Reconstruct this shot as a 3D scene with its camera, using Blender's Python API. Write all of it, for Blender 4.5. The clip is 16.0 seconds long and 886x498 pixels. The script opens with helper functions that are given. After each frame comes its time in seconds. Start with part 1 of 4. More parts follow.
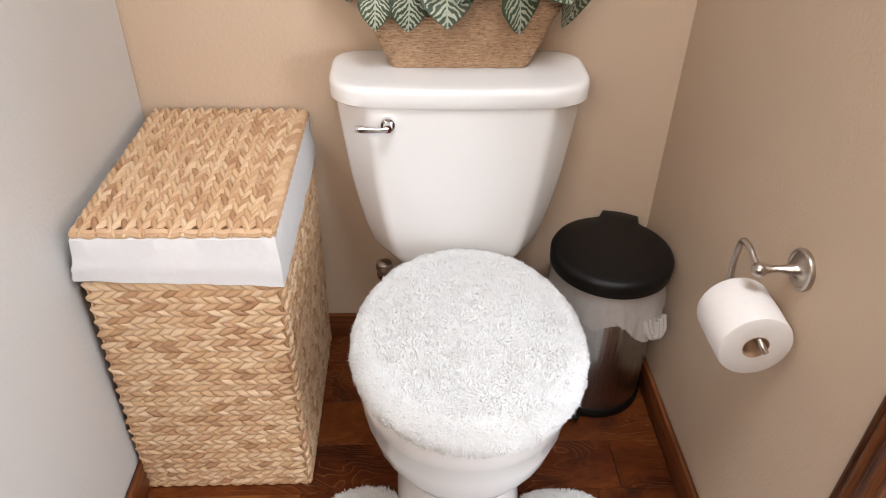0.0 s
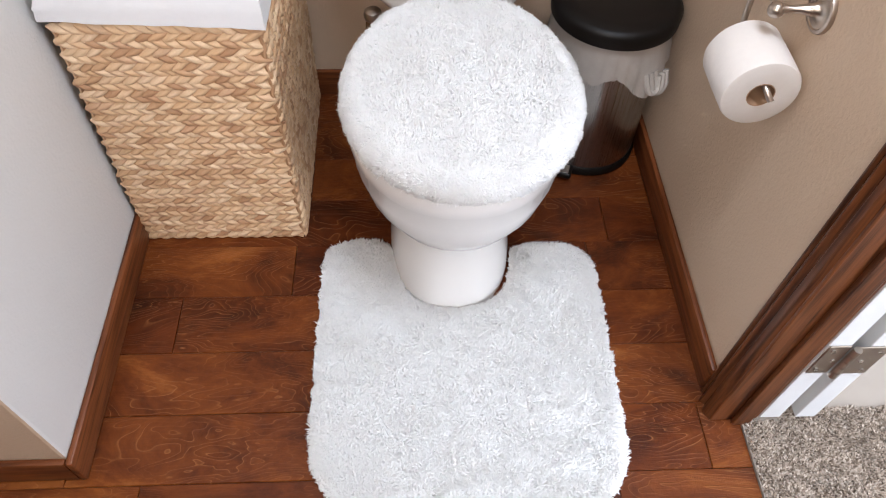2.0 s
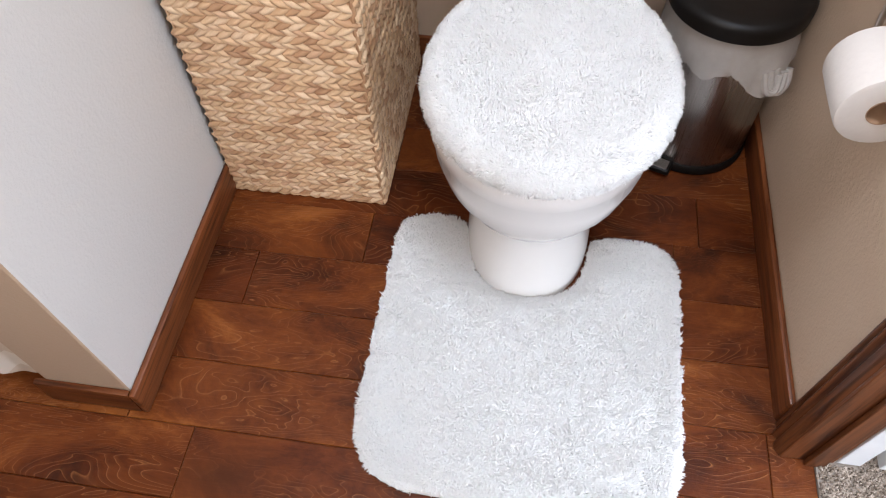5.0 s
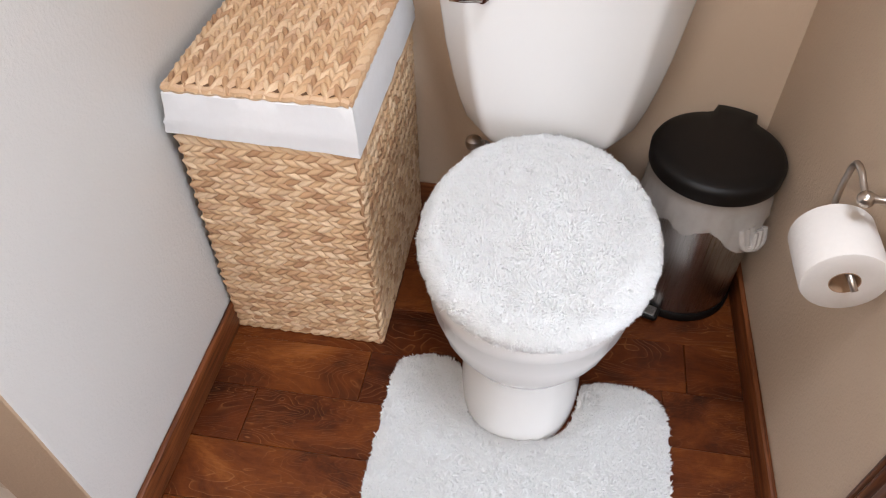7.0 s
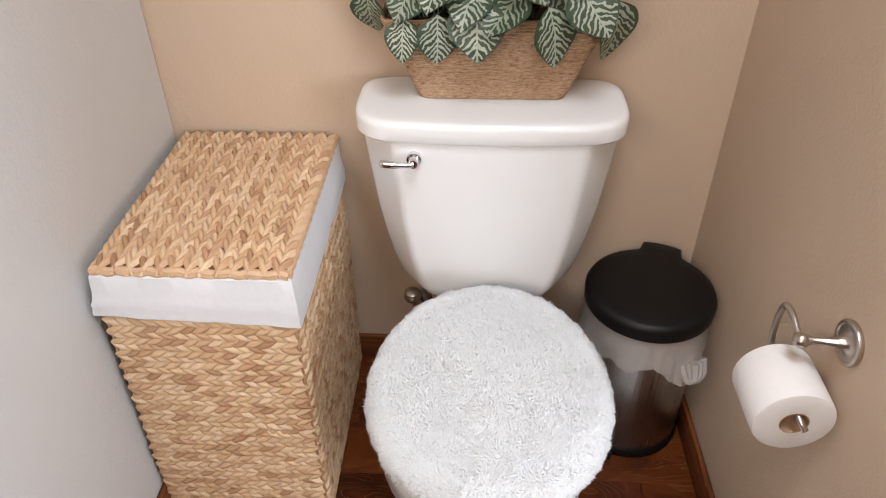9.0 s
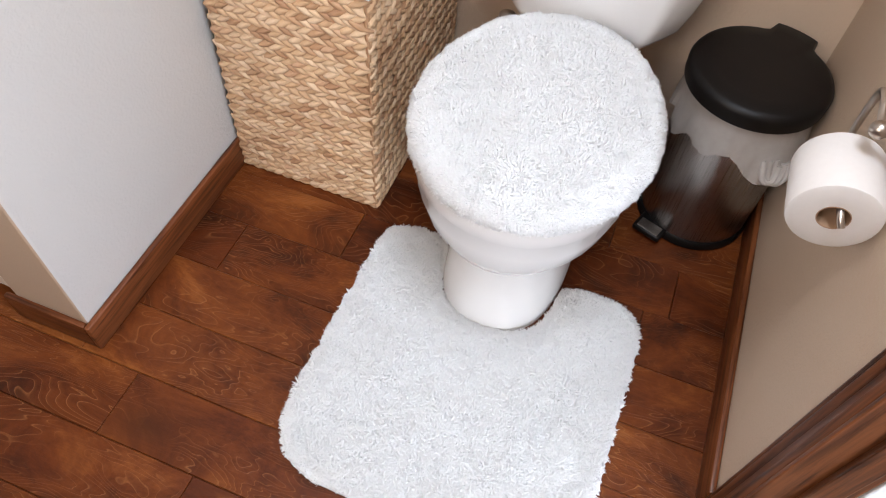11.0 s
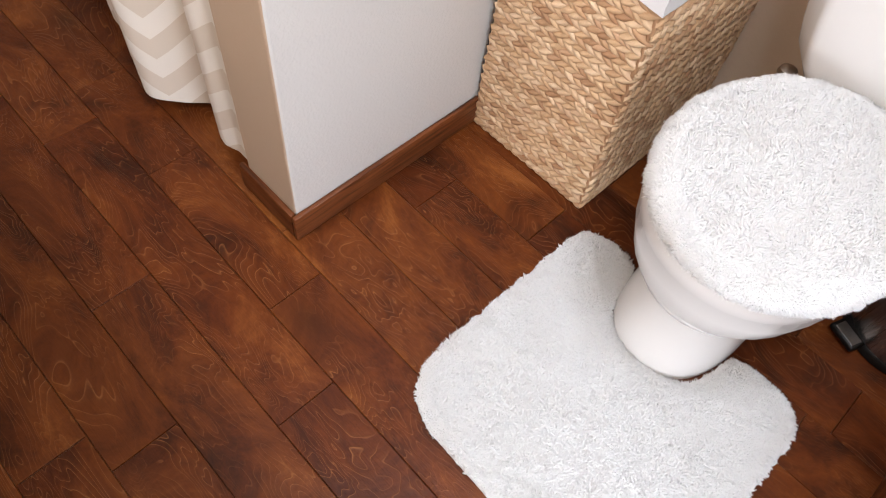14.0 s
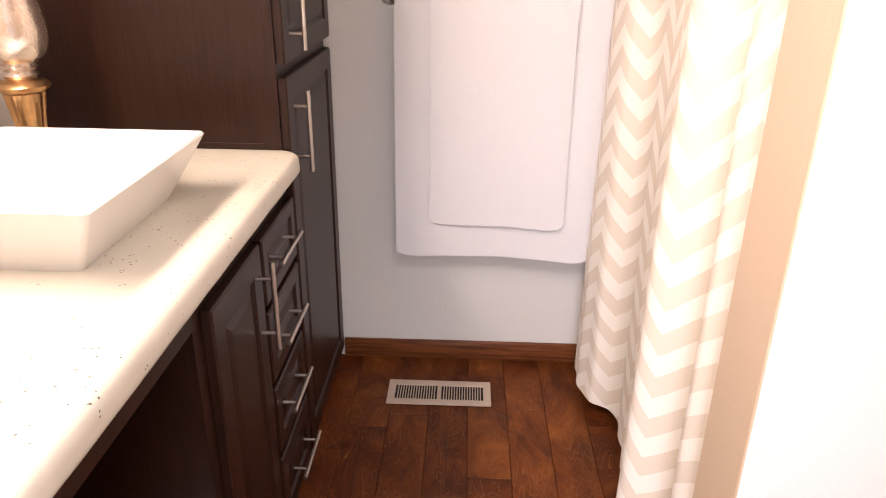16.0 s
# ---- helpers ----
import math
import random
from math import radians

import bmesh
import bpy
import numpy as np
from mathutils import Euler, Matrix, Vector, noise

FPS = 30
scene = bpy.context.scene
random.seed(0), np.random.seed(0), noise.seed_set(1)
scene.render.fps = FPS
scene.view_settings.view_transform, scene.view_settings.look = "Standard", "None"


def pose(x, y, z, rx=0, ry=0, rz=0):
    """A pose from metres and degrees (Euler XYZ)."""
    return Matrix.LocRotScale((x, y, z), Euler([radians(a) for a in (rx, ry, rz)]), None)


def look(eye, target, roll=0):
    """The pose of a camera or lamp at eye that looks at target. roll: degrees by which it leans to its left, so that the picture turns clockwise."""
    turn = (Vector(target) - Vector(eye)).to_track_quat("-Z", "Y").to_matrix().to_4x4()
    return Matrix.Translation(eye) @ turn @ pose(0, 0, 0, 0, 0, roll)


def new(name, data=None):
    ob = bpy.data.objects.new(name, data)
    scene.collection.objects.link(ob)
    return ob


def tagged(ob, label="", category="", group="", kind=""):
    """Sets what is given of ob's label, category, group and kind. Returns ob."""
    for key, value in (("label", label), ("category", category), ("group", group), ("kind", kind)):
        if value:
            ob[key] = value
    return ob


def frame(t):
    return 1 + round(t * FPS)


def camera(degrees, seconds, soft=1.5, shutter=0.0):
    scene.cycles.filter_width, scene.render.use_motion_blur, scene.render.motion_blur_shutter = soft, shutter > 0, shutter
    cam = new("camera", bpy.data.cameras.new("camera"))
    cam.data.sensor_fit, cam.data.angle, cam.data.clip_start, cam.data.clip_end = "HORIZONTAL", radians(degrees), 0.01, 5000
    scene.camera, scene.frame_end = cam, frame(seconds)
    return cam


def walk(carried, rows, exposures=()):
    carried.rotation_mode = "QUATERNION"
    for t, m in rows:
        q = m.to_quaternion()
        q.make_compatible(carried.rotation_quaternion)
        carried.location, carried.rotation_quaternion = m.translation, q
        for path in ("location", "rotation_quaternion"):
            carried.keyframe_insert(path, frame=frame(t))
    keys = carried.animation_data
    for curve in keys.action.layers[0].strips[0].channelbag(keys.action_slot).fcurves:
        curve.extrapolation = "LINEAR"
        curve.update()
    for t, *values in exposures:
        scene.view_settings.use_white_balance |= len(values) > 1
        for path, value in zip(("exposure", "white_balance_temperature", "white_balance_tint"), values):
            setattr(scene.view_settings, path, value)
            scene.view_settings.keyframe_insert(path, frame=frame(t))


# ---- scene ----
cam = camera(64.1, 16.0, soft=1.1)
PATH = [
    (0, (-0.041, 0.029, 1.283), (0.04, 1.654, 0.118), 1.3),
    (0.5, (-0.036, 0.028, 1.27), (0.048, 1.542, -0.035), 1.7),
    (1, (-0.038, 0.025, 1.261), (0.057, 1.42, -0.169), 2.2),
    (1.5, (-0.036, 0.021, 1.253), (0.06, 1.305, -0.278), 2.4),
    (2, (-0.038, 0.025, 1.233), (0.054, 1.205, -0.378), 2.7),
    (2.5, (-0.001, 0.033, 1.217), (0.049, 1.134, -0.452), 1.2),
    (3, (-0.003, 0.051, 1.214), (0.017, 1.084, -0.498), 0.6),
    (3.5, (0.006, 0.079, 1.216), (-0.049, 1.125, -0.488), -1.3),
    (3.7, (0.017, 0.079, 1.214), (-0.076, 1.14, -0.479), -1.9),
    (6, (0.041, 0.071, 1.248), (-0.184, 1.191, -0.393), -2.4),
    (6.5, (0.055, 0.064, 1.27), (-0.184, 1.307, -0.278), -1.6),
    (7, (0.043, 0.08, 1.298), (-0.206, 1.423, -0.162), -1.2),
    (7.5, (0.002, 0.109, 1.329), (-0.184, 1.568, -0.027), -0.4),
    (8, (-0.019, 0.128, 1.35), (-0.115, 1.722, 0.146), -1.0),
    (8.2, (-0.018, 0.133, 1.353), (-0.077, 1.767, 0.201), -1.0),
    (10.3, (0.13, 0.106, 1.274), (-0.083, 1.448, -0.193), 4.6),
    (10.5, (0.148, 0.101, 1.262), (-0.126, 1.376, -0.254), 4.4),
    (11, (0.179, 0.085, 1.235), (-0.175, 1.19, -0.394), 4.6),
    (11.5, (0.198, 0.054, 1.193), (-0.156, 1.023, -0.52), 4.2),
    (12, (0.204, 0.062, 1.187), (-0.123, 0.934, -0.582), 5.3),
    (12.5, (0.203, 0.054, 1.189), (-0.149, 0.885, -0.595), 5.1),
    (13, (0.161, 0.061, 1.206), (-0.213, 0.856, -0.59), 5.7),
    (13.5, (0.104, 0.048, 1.23), (-0.366, 0.875, -0.529), 7.2),
    (14, (0.113, 0.048, 1.266), (-0.555, 0.873, -0.429), 8.8),
    (14.5, (0.202, 0.067, 1.281), (-0.83, 0.761, -0.285), 8.8),
    (15, (0.219, 0.027, 1.355), (-1.191, 0.458, 0.004), 6.3),
    (15.5, (0.257, 0.027, 1.396), (-1.419, 0.148, 0.311), 1.1),
    (16, (0.265, 0.026, 1.401), (-1.572, -0.031, 0.612), 0.8),
]
EXPOSURES = [(0, -0.04, 6250, 12.5), (1.5, 0.0, 6000, 12.5), (3.5, 0.03, 5900, 12.5), (6.5, -0.05, 5950, 12.5), (8, -0.18, 6250, 12.5), (10.5, 0.0, 5950, 12.5), (12.5, 0.08, 6000, 12.5), (14, 0.08, 6200, 14), (15, 0.42, 6600, 20), (16, 0.66, 6550, 22)]
walk(cam, [(t, look(eye, target, roll)) for t, eye, target, roll in PATH], EXPOSURES)

# ---- light ----
world = bpy.data.worlds.new("world")
world.use_nodes = True
scene.world = world
wn = world.node_tree.nodes
sky = wn.new("ShaderNodeTexSky")
sky.sky_type, sky.sun_disc = "NISHITA", False
sky.sun_elevation, sky.sun_rotation = radians(40), radians(120)
world.node_tree.links.new(sky.outputs[0], wn["Background"].inputs[0])
wn["Background"].inputs[1].default_value = 0.1


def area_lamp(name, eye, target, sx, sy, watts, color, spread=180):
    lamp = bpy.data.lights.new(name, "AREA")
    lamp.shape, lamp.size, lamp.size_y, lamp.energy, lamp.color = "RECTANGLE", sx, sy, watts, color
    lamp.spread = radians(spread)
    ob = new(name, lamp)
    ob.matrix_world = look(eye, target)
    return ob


# daylight in the bedroom's two unseen windows, an added overhead fill, warm bulbs over the vanity
area_lamp("window_daylight", (3.30, -0.25, 1.45), (0.0, 0.20, 0.9), 1.5, 1.4, 75, (0.95, 0.97, 1.0))
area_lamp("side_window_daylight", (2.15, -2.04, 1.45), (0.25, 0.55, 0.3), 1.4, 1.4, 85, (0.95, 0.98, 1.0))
# cool fill added under the closed ceiling, which has no skylight
area_lamp("overhead_fill", (0.24, 0.32, 2.39), (0.10, 0.48, 0.0), 0.46, 0.75, 14.5, (0.92, 0.97, 1.0), 115)
area_lamp("vanity_glow", (-0.50, -0.94, 1.95), (-0.25, 0.9, 0.4), 1.2, 0.14, 28, (1.0, 0.86, 0.72))


# ---- materials ----
class Nodes:
    def __init__(self, name, rough=0.5, metal=0.0):
        self.mat = bpy.data.materials.new(name)
        self.mat.use_nodes = True
        self.tree = self.mat.node_tree
        self.bsdf = self.tree.nodes["Principled BSDF"]
        self.bsdf.inputs["Roughness"].default_value = rough
        self.bsdf.inputs["Metallic"].default_value = metal

    def add(self, kind, **sets):
        n = self.tree.nodes.new(kind)
        for k, v in sets.items():
            n.inputs[k.replace("_", " ")].default_value = v
        return n

    def link(self, a, b):
        self.tree.links.new(a, b)

    def coords(self, scale=(1, 1, 1), where="Object", offset=None):
        tc = self.add("ShaderNodeTexCoord")
        mp = self.add("ShaderNodeMapping")
        mp.inputs["Scale"].default_value = scale
        self.link(tc.outputs[where], mp.inputs["Vector"])
        if offset is not None:
            self.link(offset, mp.inputs["Location"])
        return mp.outputs[0]

    def noise(self, vec, scale, detail=3.0, rough=0.55, distort=0.0):
        n = self.add("ShaderNodeTexNoise", Scale=scale, Detail=detail, Roughness=rough, Distortion=distort)
        self.link(vec, n.inputs["Vector"])
        return n.outputs["Fac"]

    def ramp(self, fac, stops):
        r = self.add("ShaderNodeValToRGB")
        el = r.color_ramp.elements
        while len(el) < len(stops):
            el.new(0.5)
        for e, (p, c) in zip(el, stops):
            e.position, e.color = p, (*c, 1) if len(c) == 3 else c
        self.link(fac, r.inputs[0])
        return r.outputs["Color"]

    def mix(self, fac, a, b, blend="MIX"):
        m = self.add("ShaderNodeMix")
        m.data_type, m.blend_type = "RGBA", blend
        for sock, v in ((m.inputs["Factor"], fac), (m.inputs[6], a), (m.inputs[7], b)):
            if isinstance(v, (int, float)):
                sock.default_value = v
            elif isinstance(v, tuple):
                sock.default_value = (*v, 1)
            else:
                self.link(v, sock)
        return m.outputs[2]

    def math(self, op, a, b=0.0, c=0.0):
        m = self.add("ShaderNodeMath")
        m.operation = op
        for sock, v in zip(m.inputs, (a, b, c)):
            if isinstance(v, (int, float)):
                sock.default_value = v
            else:
                self.link(v, sock)
        return m.outputs[0]

    def color(self, v):
        if isinstance(v, tuple):
            self.bsdf.inputs["Base Color"].default_value = (*v, 1)
        else:
            self.link(v, self.bsdf.inputs["Base Color"])

    def rough(self, v):
        self.link(v, self.bsdf.inputs["Roughness"])

    def bump(self, height, dist=0.002, strength=0.5):
        b = self.add("ShaderNodeBump", Strength=strength, Distance=dist)
        self.link(height, b.inputs["Height"])
        self.link(b.outputs[0], self.bsdf.inputs["Normal"])


def wall_paint(name, base):
    n = Nodes(name, 0.6)
    v = n.coords()
    big = n.noise(v, 1.7, 2)
    n.color(n.mix(big, tuple(c * 0.96 for c in base), tuple(min(1, c * 1.03) for c in base)))
    tex = n.ramp(n.noise(v, 130, 3, 0.6), [(0.38, (0, 0, 0)), (0.66, (1, 1, 1))])
    n.bump(tex, 0.0013, 0.32)
    return n.mat


def plain(name, base, rough=0.5, metal=0.0, spread=0.06, scale=30, bump=0.0):
    n = Nodes(name, rough, metal)
    f = n.noise(n.coords(), scale, 4)
    n.color(n.mix(f, tuple(c * (1 - spread) for c in base), tuple(min(1, c * (1 + spread)) for c in base)))
    if bump:
        n.bump(f, bump, 0.5)
    return n.mat


def plank_wood():
    n = Nodes("plank_wood", 0.4)
    n.bsdf.inputs["Specular IOR Level"].default_value = 0.20
    info = n.add("ShaderNodeObjectInfo")
    rnd = info.outputs["Random"]
    off = n.add("ShaderNodeCombineXYZ")
    n.link(n.math("MULTIPLY", rnd, 37.0), off.inputs[0])
    n.link(n.math("MULTIPLY", rnd, 91.0), off.inputs[1])
    # growth rings cut flat: thin contour lines that loop and flame along the board
    v = n.coords((1.0, 3.4, 3.4), "Object", off.outputs[0])
    flame = n.noise(v, 2.7, 3, 0.5, 0.55)
    rings = n.math("FRACT", n.math("MULTIPLY", flame, 33.0))
    line = n.ramp(rings, [(0.0, (0, 0, 0)), (0.05, (1, 1, 1)), (0.14, (0.15, 0.15, 0.15)), (0.5, (0, 0, 0)), (1.0, (0, 0, 0))])
    fade = n.ramp(n.noise(n.coords((1.4, 2.2, 2.2), "Object", off.outputs[0]), 3.4, 2), [(0.36, (0, 0, 0)), (0.60, (1, 1, 1))])
    line = n.math("MULTIPLY", line, fade)
    grain = n.noise(n.coords((7.0, 95.0, 95.0), "Object", off.outputs[0]), 3.0, 4, 0.65)
    curl = n.noise(n.coords((34.0, 9.0, 9.0), "Object", off.outputs[0]), 2.4, 3, 0.6, 0.8)
    blotch = n.noise(n.coords((1.5, 2.6, 2.6), "Object", off.outputs[0]), 2.7, 9, 0.70, 0.6)
    base = n.ramp(blotch, [(0.32, (0.024, 0.0054, 0.0014)), (0.44, (0.090, 0.0200, 0.0032)), (0.56, (0.160, 0.0420, 0.0070)), (0.70, (0.285, 0.095, 0.020))])
    kn = n.add("ShaderNodeTexVoronoi", Scale=2.1)
    n.link(n.coords((1.0, 1.7, 1.0), "Object", off.outputs[0]), kn.inputs["Vector"])
    knot = n.ramp(kn.outputs["Distance"], [(0.0, (1, 1, 1)), (0.035, (0.9, 0.9, 0.9)), (0.14, (0.34, 0.34, 0.34)), (0.3, (0, 0, 0))])
    base = n.mix(n.math("MULTIPLY", knot, n.math("MULTIPLY", blotch, 1.3)), base, (0.016, 0.0046, 0.002))
    base = n.mix(n.math("MULTIPLY", grain, 0.42), base, (0.030, 0.0085, 0.003))
    base = n.mix(n.math("MULTIPLY", curl, 0.22), base, (0.040, 0.0100, 0.003))
    tone = n.ramp(rnd, [(0.0, (0.76, 0.64, 0.58)), (0.35, (0.94, 0.85, 0.78)), (0.7, (1.06, 1.04, 1.02)), (1.0, (1.28, 1.32, 1.36))])
    base = n.mix(1.0, base, tone, "MULTIPLY")
    n.color(n.mix(n.math("MULTIPLY", line, n.math("MULTIPLY", curl, 0.80)), base, (0.36, 0.155, 0.050)))
    n.rough(n.math("MULTIPLY_ADD", grain, 0.22, n.math("MULTIPLY_ADD", blotch, -0.16, 0.40)))
    h = n.math("ADD", n.math("ADD", n.math("MULTIPLY", grain, 0.40), n.math("MULTIPLY", curl, 0.35)), n.math("ADD", n.math("MULTIPLY", blotch, 1.4), n.math("MULTIPLY", line, 0.35)))
    n.bump(h, 0.0028, 0.55)
    return n.mat


def trim_wood(name, dark, light, axis):
    n = Nodes(name, 0.36)
    n.bsdf.inputs["Specular IOR Level"].default_value = 0.3
    sc = [55.0, 55.0, 55.0]
    sc[axis] = 2.5
    g = n.noise(n.coords(tuple(sc)), 2.2, 4, 0.6, 0.5)
    n.color(n.ramp(g, [(0.3, dark), (0.62, light), (0.8, dark)]))
    n.bump(g, 0.001, 0.3)
    return n.mat


def straw():
    n = Nodes("water_hyacinth", 0.55)
    info = n.add("ShaderNodeObjectInfo")
    geo = n.add("ShaderNodeNewGeometry")
    rnd = n.math("FRACT", n.math("ADD", info.outputs["Random"], geo.outputs["Random Per Island"]))
    tone = n.ramp(rnd, [(0.0, (0.34, 0.18, 0.085)), (0.2, (0.57, 0.37, 0.20)), (0.55, (0.71, 0.51, 0.305)), (0.85, (0.82, 0.64, 0.43)), (1.0, (0.50, 0.30, 0.17))])
    fib = n.noise(n.coords((1, 1, 1)), 420, 3, 0.6)
    patch = n.noise(n.coords((1, 1, 1)), 14, 3)
    c = n.mix(n.math("MULTIPLY", fib, 0.5), tone, (0.36, 0.21, 0.11))
    n.color(n.mix(n.math("MULTIPLY", patch, 0.36), c, (0.46, 0.26, 0.155)))
    n.bump(fib, 0.0012, 0.5)
    return n.mat


def pile_white(name, a, b):
    n = Nodes(name, 0.9)
    geo = n.add("ShaderNodeNewGeometry")
    col = n.mix(geo.outputs["Random Per Island"], a, b)
    n.color(col)
    n.bsdf.inputs["Specular IOR Level"].default_value = 0.03
    # fibres let light through
    tr = n.add("ShaderNodeBsdfTranslucent")
    n.link(col, tr.inputs["Color"])
    mx = n.add("ShaderNodeMixShader", Fac=0.2)
    n.link(n.bsdf.outputs[0], mx.inputs[1])
    n.link(tr.outputs[0], mx.inputs[2])
    n.link(mx.outputs[0], n.tree.nodes["Material Output"].inputs["Surface"])
    return n.mat


def carpet_mat():
    n = Nodes("carpet_pile", 0.95)
    geo = n.add("ShaderNodeNewGeometry")
    n.color(n.ramp(geo.outputs["Random Per Island"], [(0.0, (0.10, 0.075, 0.055)), (0.3, (0.27, 0.215, 0.17)), (0.65, (0.45, 0.385, 0.32)), (1.0, (0.62, 0.55, 0.48))]))
    return n.mat


def stone_top():
    n = Nodes("speckled_stone", 0.28)
    v = n.coords()
    vor = n.add("ShaderNodeTexVoronoi", Scale=95.0)
    n.link(v, vor.inputs["Vector"])
    pick = n.noise(v, 23, 2)
    fleck = n.math("MULTIPLY", n.math("LESS_THAN", vor.outputs["Distance"], 0.17), n.math("GREATER_THAN", pick, 0.55))
    cloud = n.noise(v, 9, 4)
    base = n.mix(cloud, (0.50, 0.445, 0.36), (0.64, 0.59, 0.49))
    n.color(n.mix(fleck, base, (0.12, 0.09, 0.07)))
    return n.mat


def leaf_mat():
    n = Nodes("calathea_leaf", 0.42)
    tc = n.add("ShaderNodeTexCoord")
    sep = n.add("ShaderNodeSeparateXYZ")
    n.link(tc.outputs["Object"], sep.inputs[0])
    x, y = sep.outputs[0], sep.outputs[1]
    ax = n.math("ABSOLUTE", x)
    wob = n.noise(tc.outputs["Object"], 60, 2)
    # veins sweep forward from the midrib
    phase = n.math("ADD", n.math("SUBTRACT", y, n.math("MULTIPLY", ax, 0.9)), n.math("MULTIPLY", wob, 0.022))
    wave = n.math("SINE", n.math("MULTIPLY", phase, 640.0))
    rim = n.math("ABSOLUTE", n.math("DIVIDE", x, n.math("MAXIMUM", 0.002, n.math("MULTIPLY", n.math("MULTIPLY", y, n.math("SUBTRACT", 0.082, y)), 22.5))))
    stripe = n.math("GREATER_THAN", n.math("ADD", wave, n.math("MULTIPLY", rim, -0.35)), 0.10)
    inner = n.math("LESS_THAN", rim, 0.86)
    mid = n.math("LESS_THAN", ax, 0.0012)
    pale = n.math("MULTIPLY", stripe, inner)
    pale = n.math("MAXIMUM", pale, mid)
    info = n.add("ShaderNodeObjectInfo")
    light = n.mix(info.outputs["Random"], (0.25, 0.285, 0.205), (0.40, 0.42, 0.33))
    n.color(n.mix(pale, (0.032, 0.052, 0.026), light))
    n.bump(wave, 0.0006, 0.4)
    return n.mat


def curtain_cloth():
    n = Nodes("chevron_cloth", 0.9)
    uv = n.add("ShaderNodeUVMap")
    uv.uv_map = "cloth"
    sep = n.add("ShaderNodeSeparateXYZ")
    n.link(uv.outputs[0], sep.inputs[0])
    # u runs along the cloth, v up, in metres
    tri = n.math("ABSOLUTE", n.math("SUBTRACT", n.math("FRACT", n.math("DIVIDE", sep.outputs[0], 0.20)), 0.5))
    ph = n.math("FRACT", n.math("DIVIDE", n.math("ADD", sep.outputs[1], n.math("MULTIPLY", tri, -0.17)), 0.108))
    band = n.math("GREATER_THAN", ph, 0.5)
    weave = n.noise(n.coords(), 700, 2)
    c = n.mix(band, (0.86, 0.81, 0.73), (0.72, 0.635, 0.53))
    n.color(n.mix(n.math("MULTIPLY", weave, 0.16), c, (0.5, 0.45, 0.4)))
    n.bump(weave, 0.0006, 0.3)
    n.bsdf.inputs["Transmission Weight"].default_value = 0.0
    return n.mat


def jute():
    n = Nodes("jute_rope", 0.9)
    strand = n.noise(n.coords((28, 28, 240)), 3.0, 4, 0.65)
    fleck = n.noise(n.coords(), 170, 3, 0.6)
    c = n.ramp(strand, [(0.3, (0.20, 0.105, 0.05)), (0.46, (0.44, 0.275, 0.16)), (0.62, (0.56, 0.39, 0.25)), (0.8, (0.66, 0.50, 0.35))])
    n.color(n.mix(n.ramp(fleck, [(0.55, (0, 0, 0)), (0.72, (0.8, 0.8, 0.8))]), c, (0.22, 0.11, 0.055)))
    n.bump(n.math("ADD", strand, n.math("MULTIPLY", fleck, 0.6)), 0.004, 0.8)
    return n.mat


def brushed_steel():
    n = Nodes("brushed_steel", 0.28, 1.0)
    g = n.noise(n.coords((700, 700, 2)), 3, 2)
    n.color(n.mix(g, (0.27, 0.25, 0.235), (0.42, 0.395, 0.375)))
    n.rough(n.math("MULTIPLY_ADD", g, 0.18, 0.2))
    return n.mat


def bag_film():
    n = Nodes("bag_film", 0.35)
    f = n.noise(n.coords(), 40, 3)
    n.color(n.mix(f, (0.50, 0.465, 0.43), (0.64, 0.60, 0.56)))
    n.bsdf.inputs["Alpha"].default_value = 0.62
    n.bump(f, 0.004, 0.6)
    return n.mat


PAINT = wall_paint("grey_wall_paint", (0.61, 0.595, 0.57))
TAN = wall_paint("tan_wall_paint", (0.545, 0.415, 0.300))
CEIL = plain("ceiling_paint", (0.8, 0.79, 0.77), 0.8)
WHITE_PAINT = plain("white_gloss_paint", (0.68, 0.69, 0.70), 0.35)
PLANK = plank_wood()
UNDER = plain("floor_joint", (0.030, 0.010, 0.004), 0.8)
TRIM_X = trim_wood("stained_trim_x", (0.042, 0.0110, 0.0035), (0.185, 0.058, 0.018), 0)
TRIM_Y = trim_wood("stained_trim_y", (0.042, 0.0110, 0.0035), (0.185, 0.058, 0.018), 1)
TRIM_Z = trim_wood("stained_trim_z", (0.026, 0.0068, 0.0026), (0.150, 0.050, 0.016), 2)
ESPRESSO = trim_wood("espresso_wood", (0.013, 0.0042, 0.0024), (0.026, 0.0086, 0.0046), 2)
CHINA = plain("white_china", (0.765, 0.755, 0.74), 0.12, spread=0.015, scale=4)
STRAW = straw()
LINEN = plain("white_linen", (0.69, 0.69, 0.70), 0.9, spread=0.04, scale=60, bump=0.0015)
PILE = pile_white("white_pile", (0.935, 0.935, 0.93), (0.975, 0.975, 0.97))
TERRY = plain("white_terry", (0.68, 0.67, 0.685), 0.95, spread=0.05, scale=260, bump=0.004)
CARPET = carpet_mat()
CARPET_BACK = plain("carpet_backing", (0.36, 0.32, 0.28), 0.95)
STONE = stone_top()
LEAF = leaf_mat()
STEM = plain("plant_stem", (0.09, 0.10, 0.05), 0.6)
CURTAIN = curtain_cloth()
STEEL = brushed_steel()
CHROME = plain("chrome", (0.72, 0.72, 0.72), 0.08, 1.0, 0.02)
NICKEL = plain("satin_nickel", (0.50, 0.44, 0.385), 0.32, 1.0, 0.05)
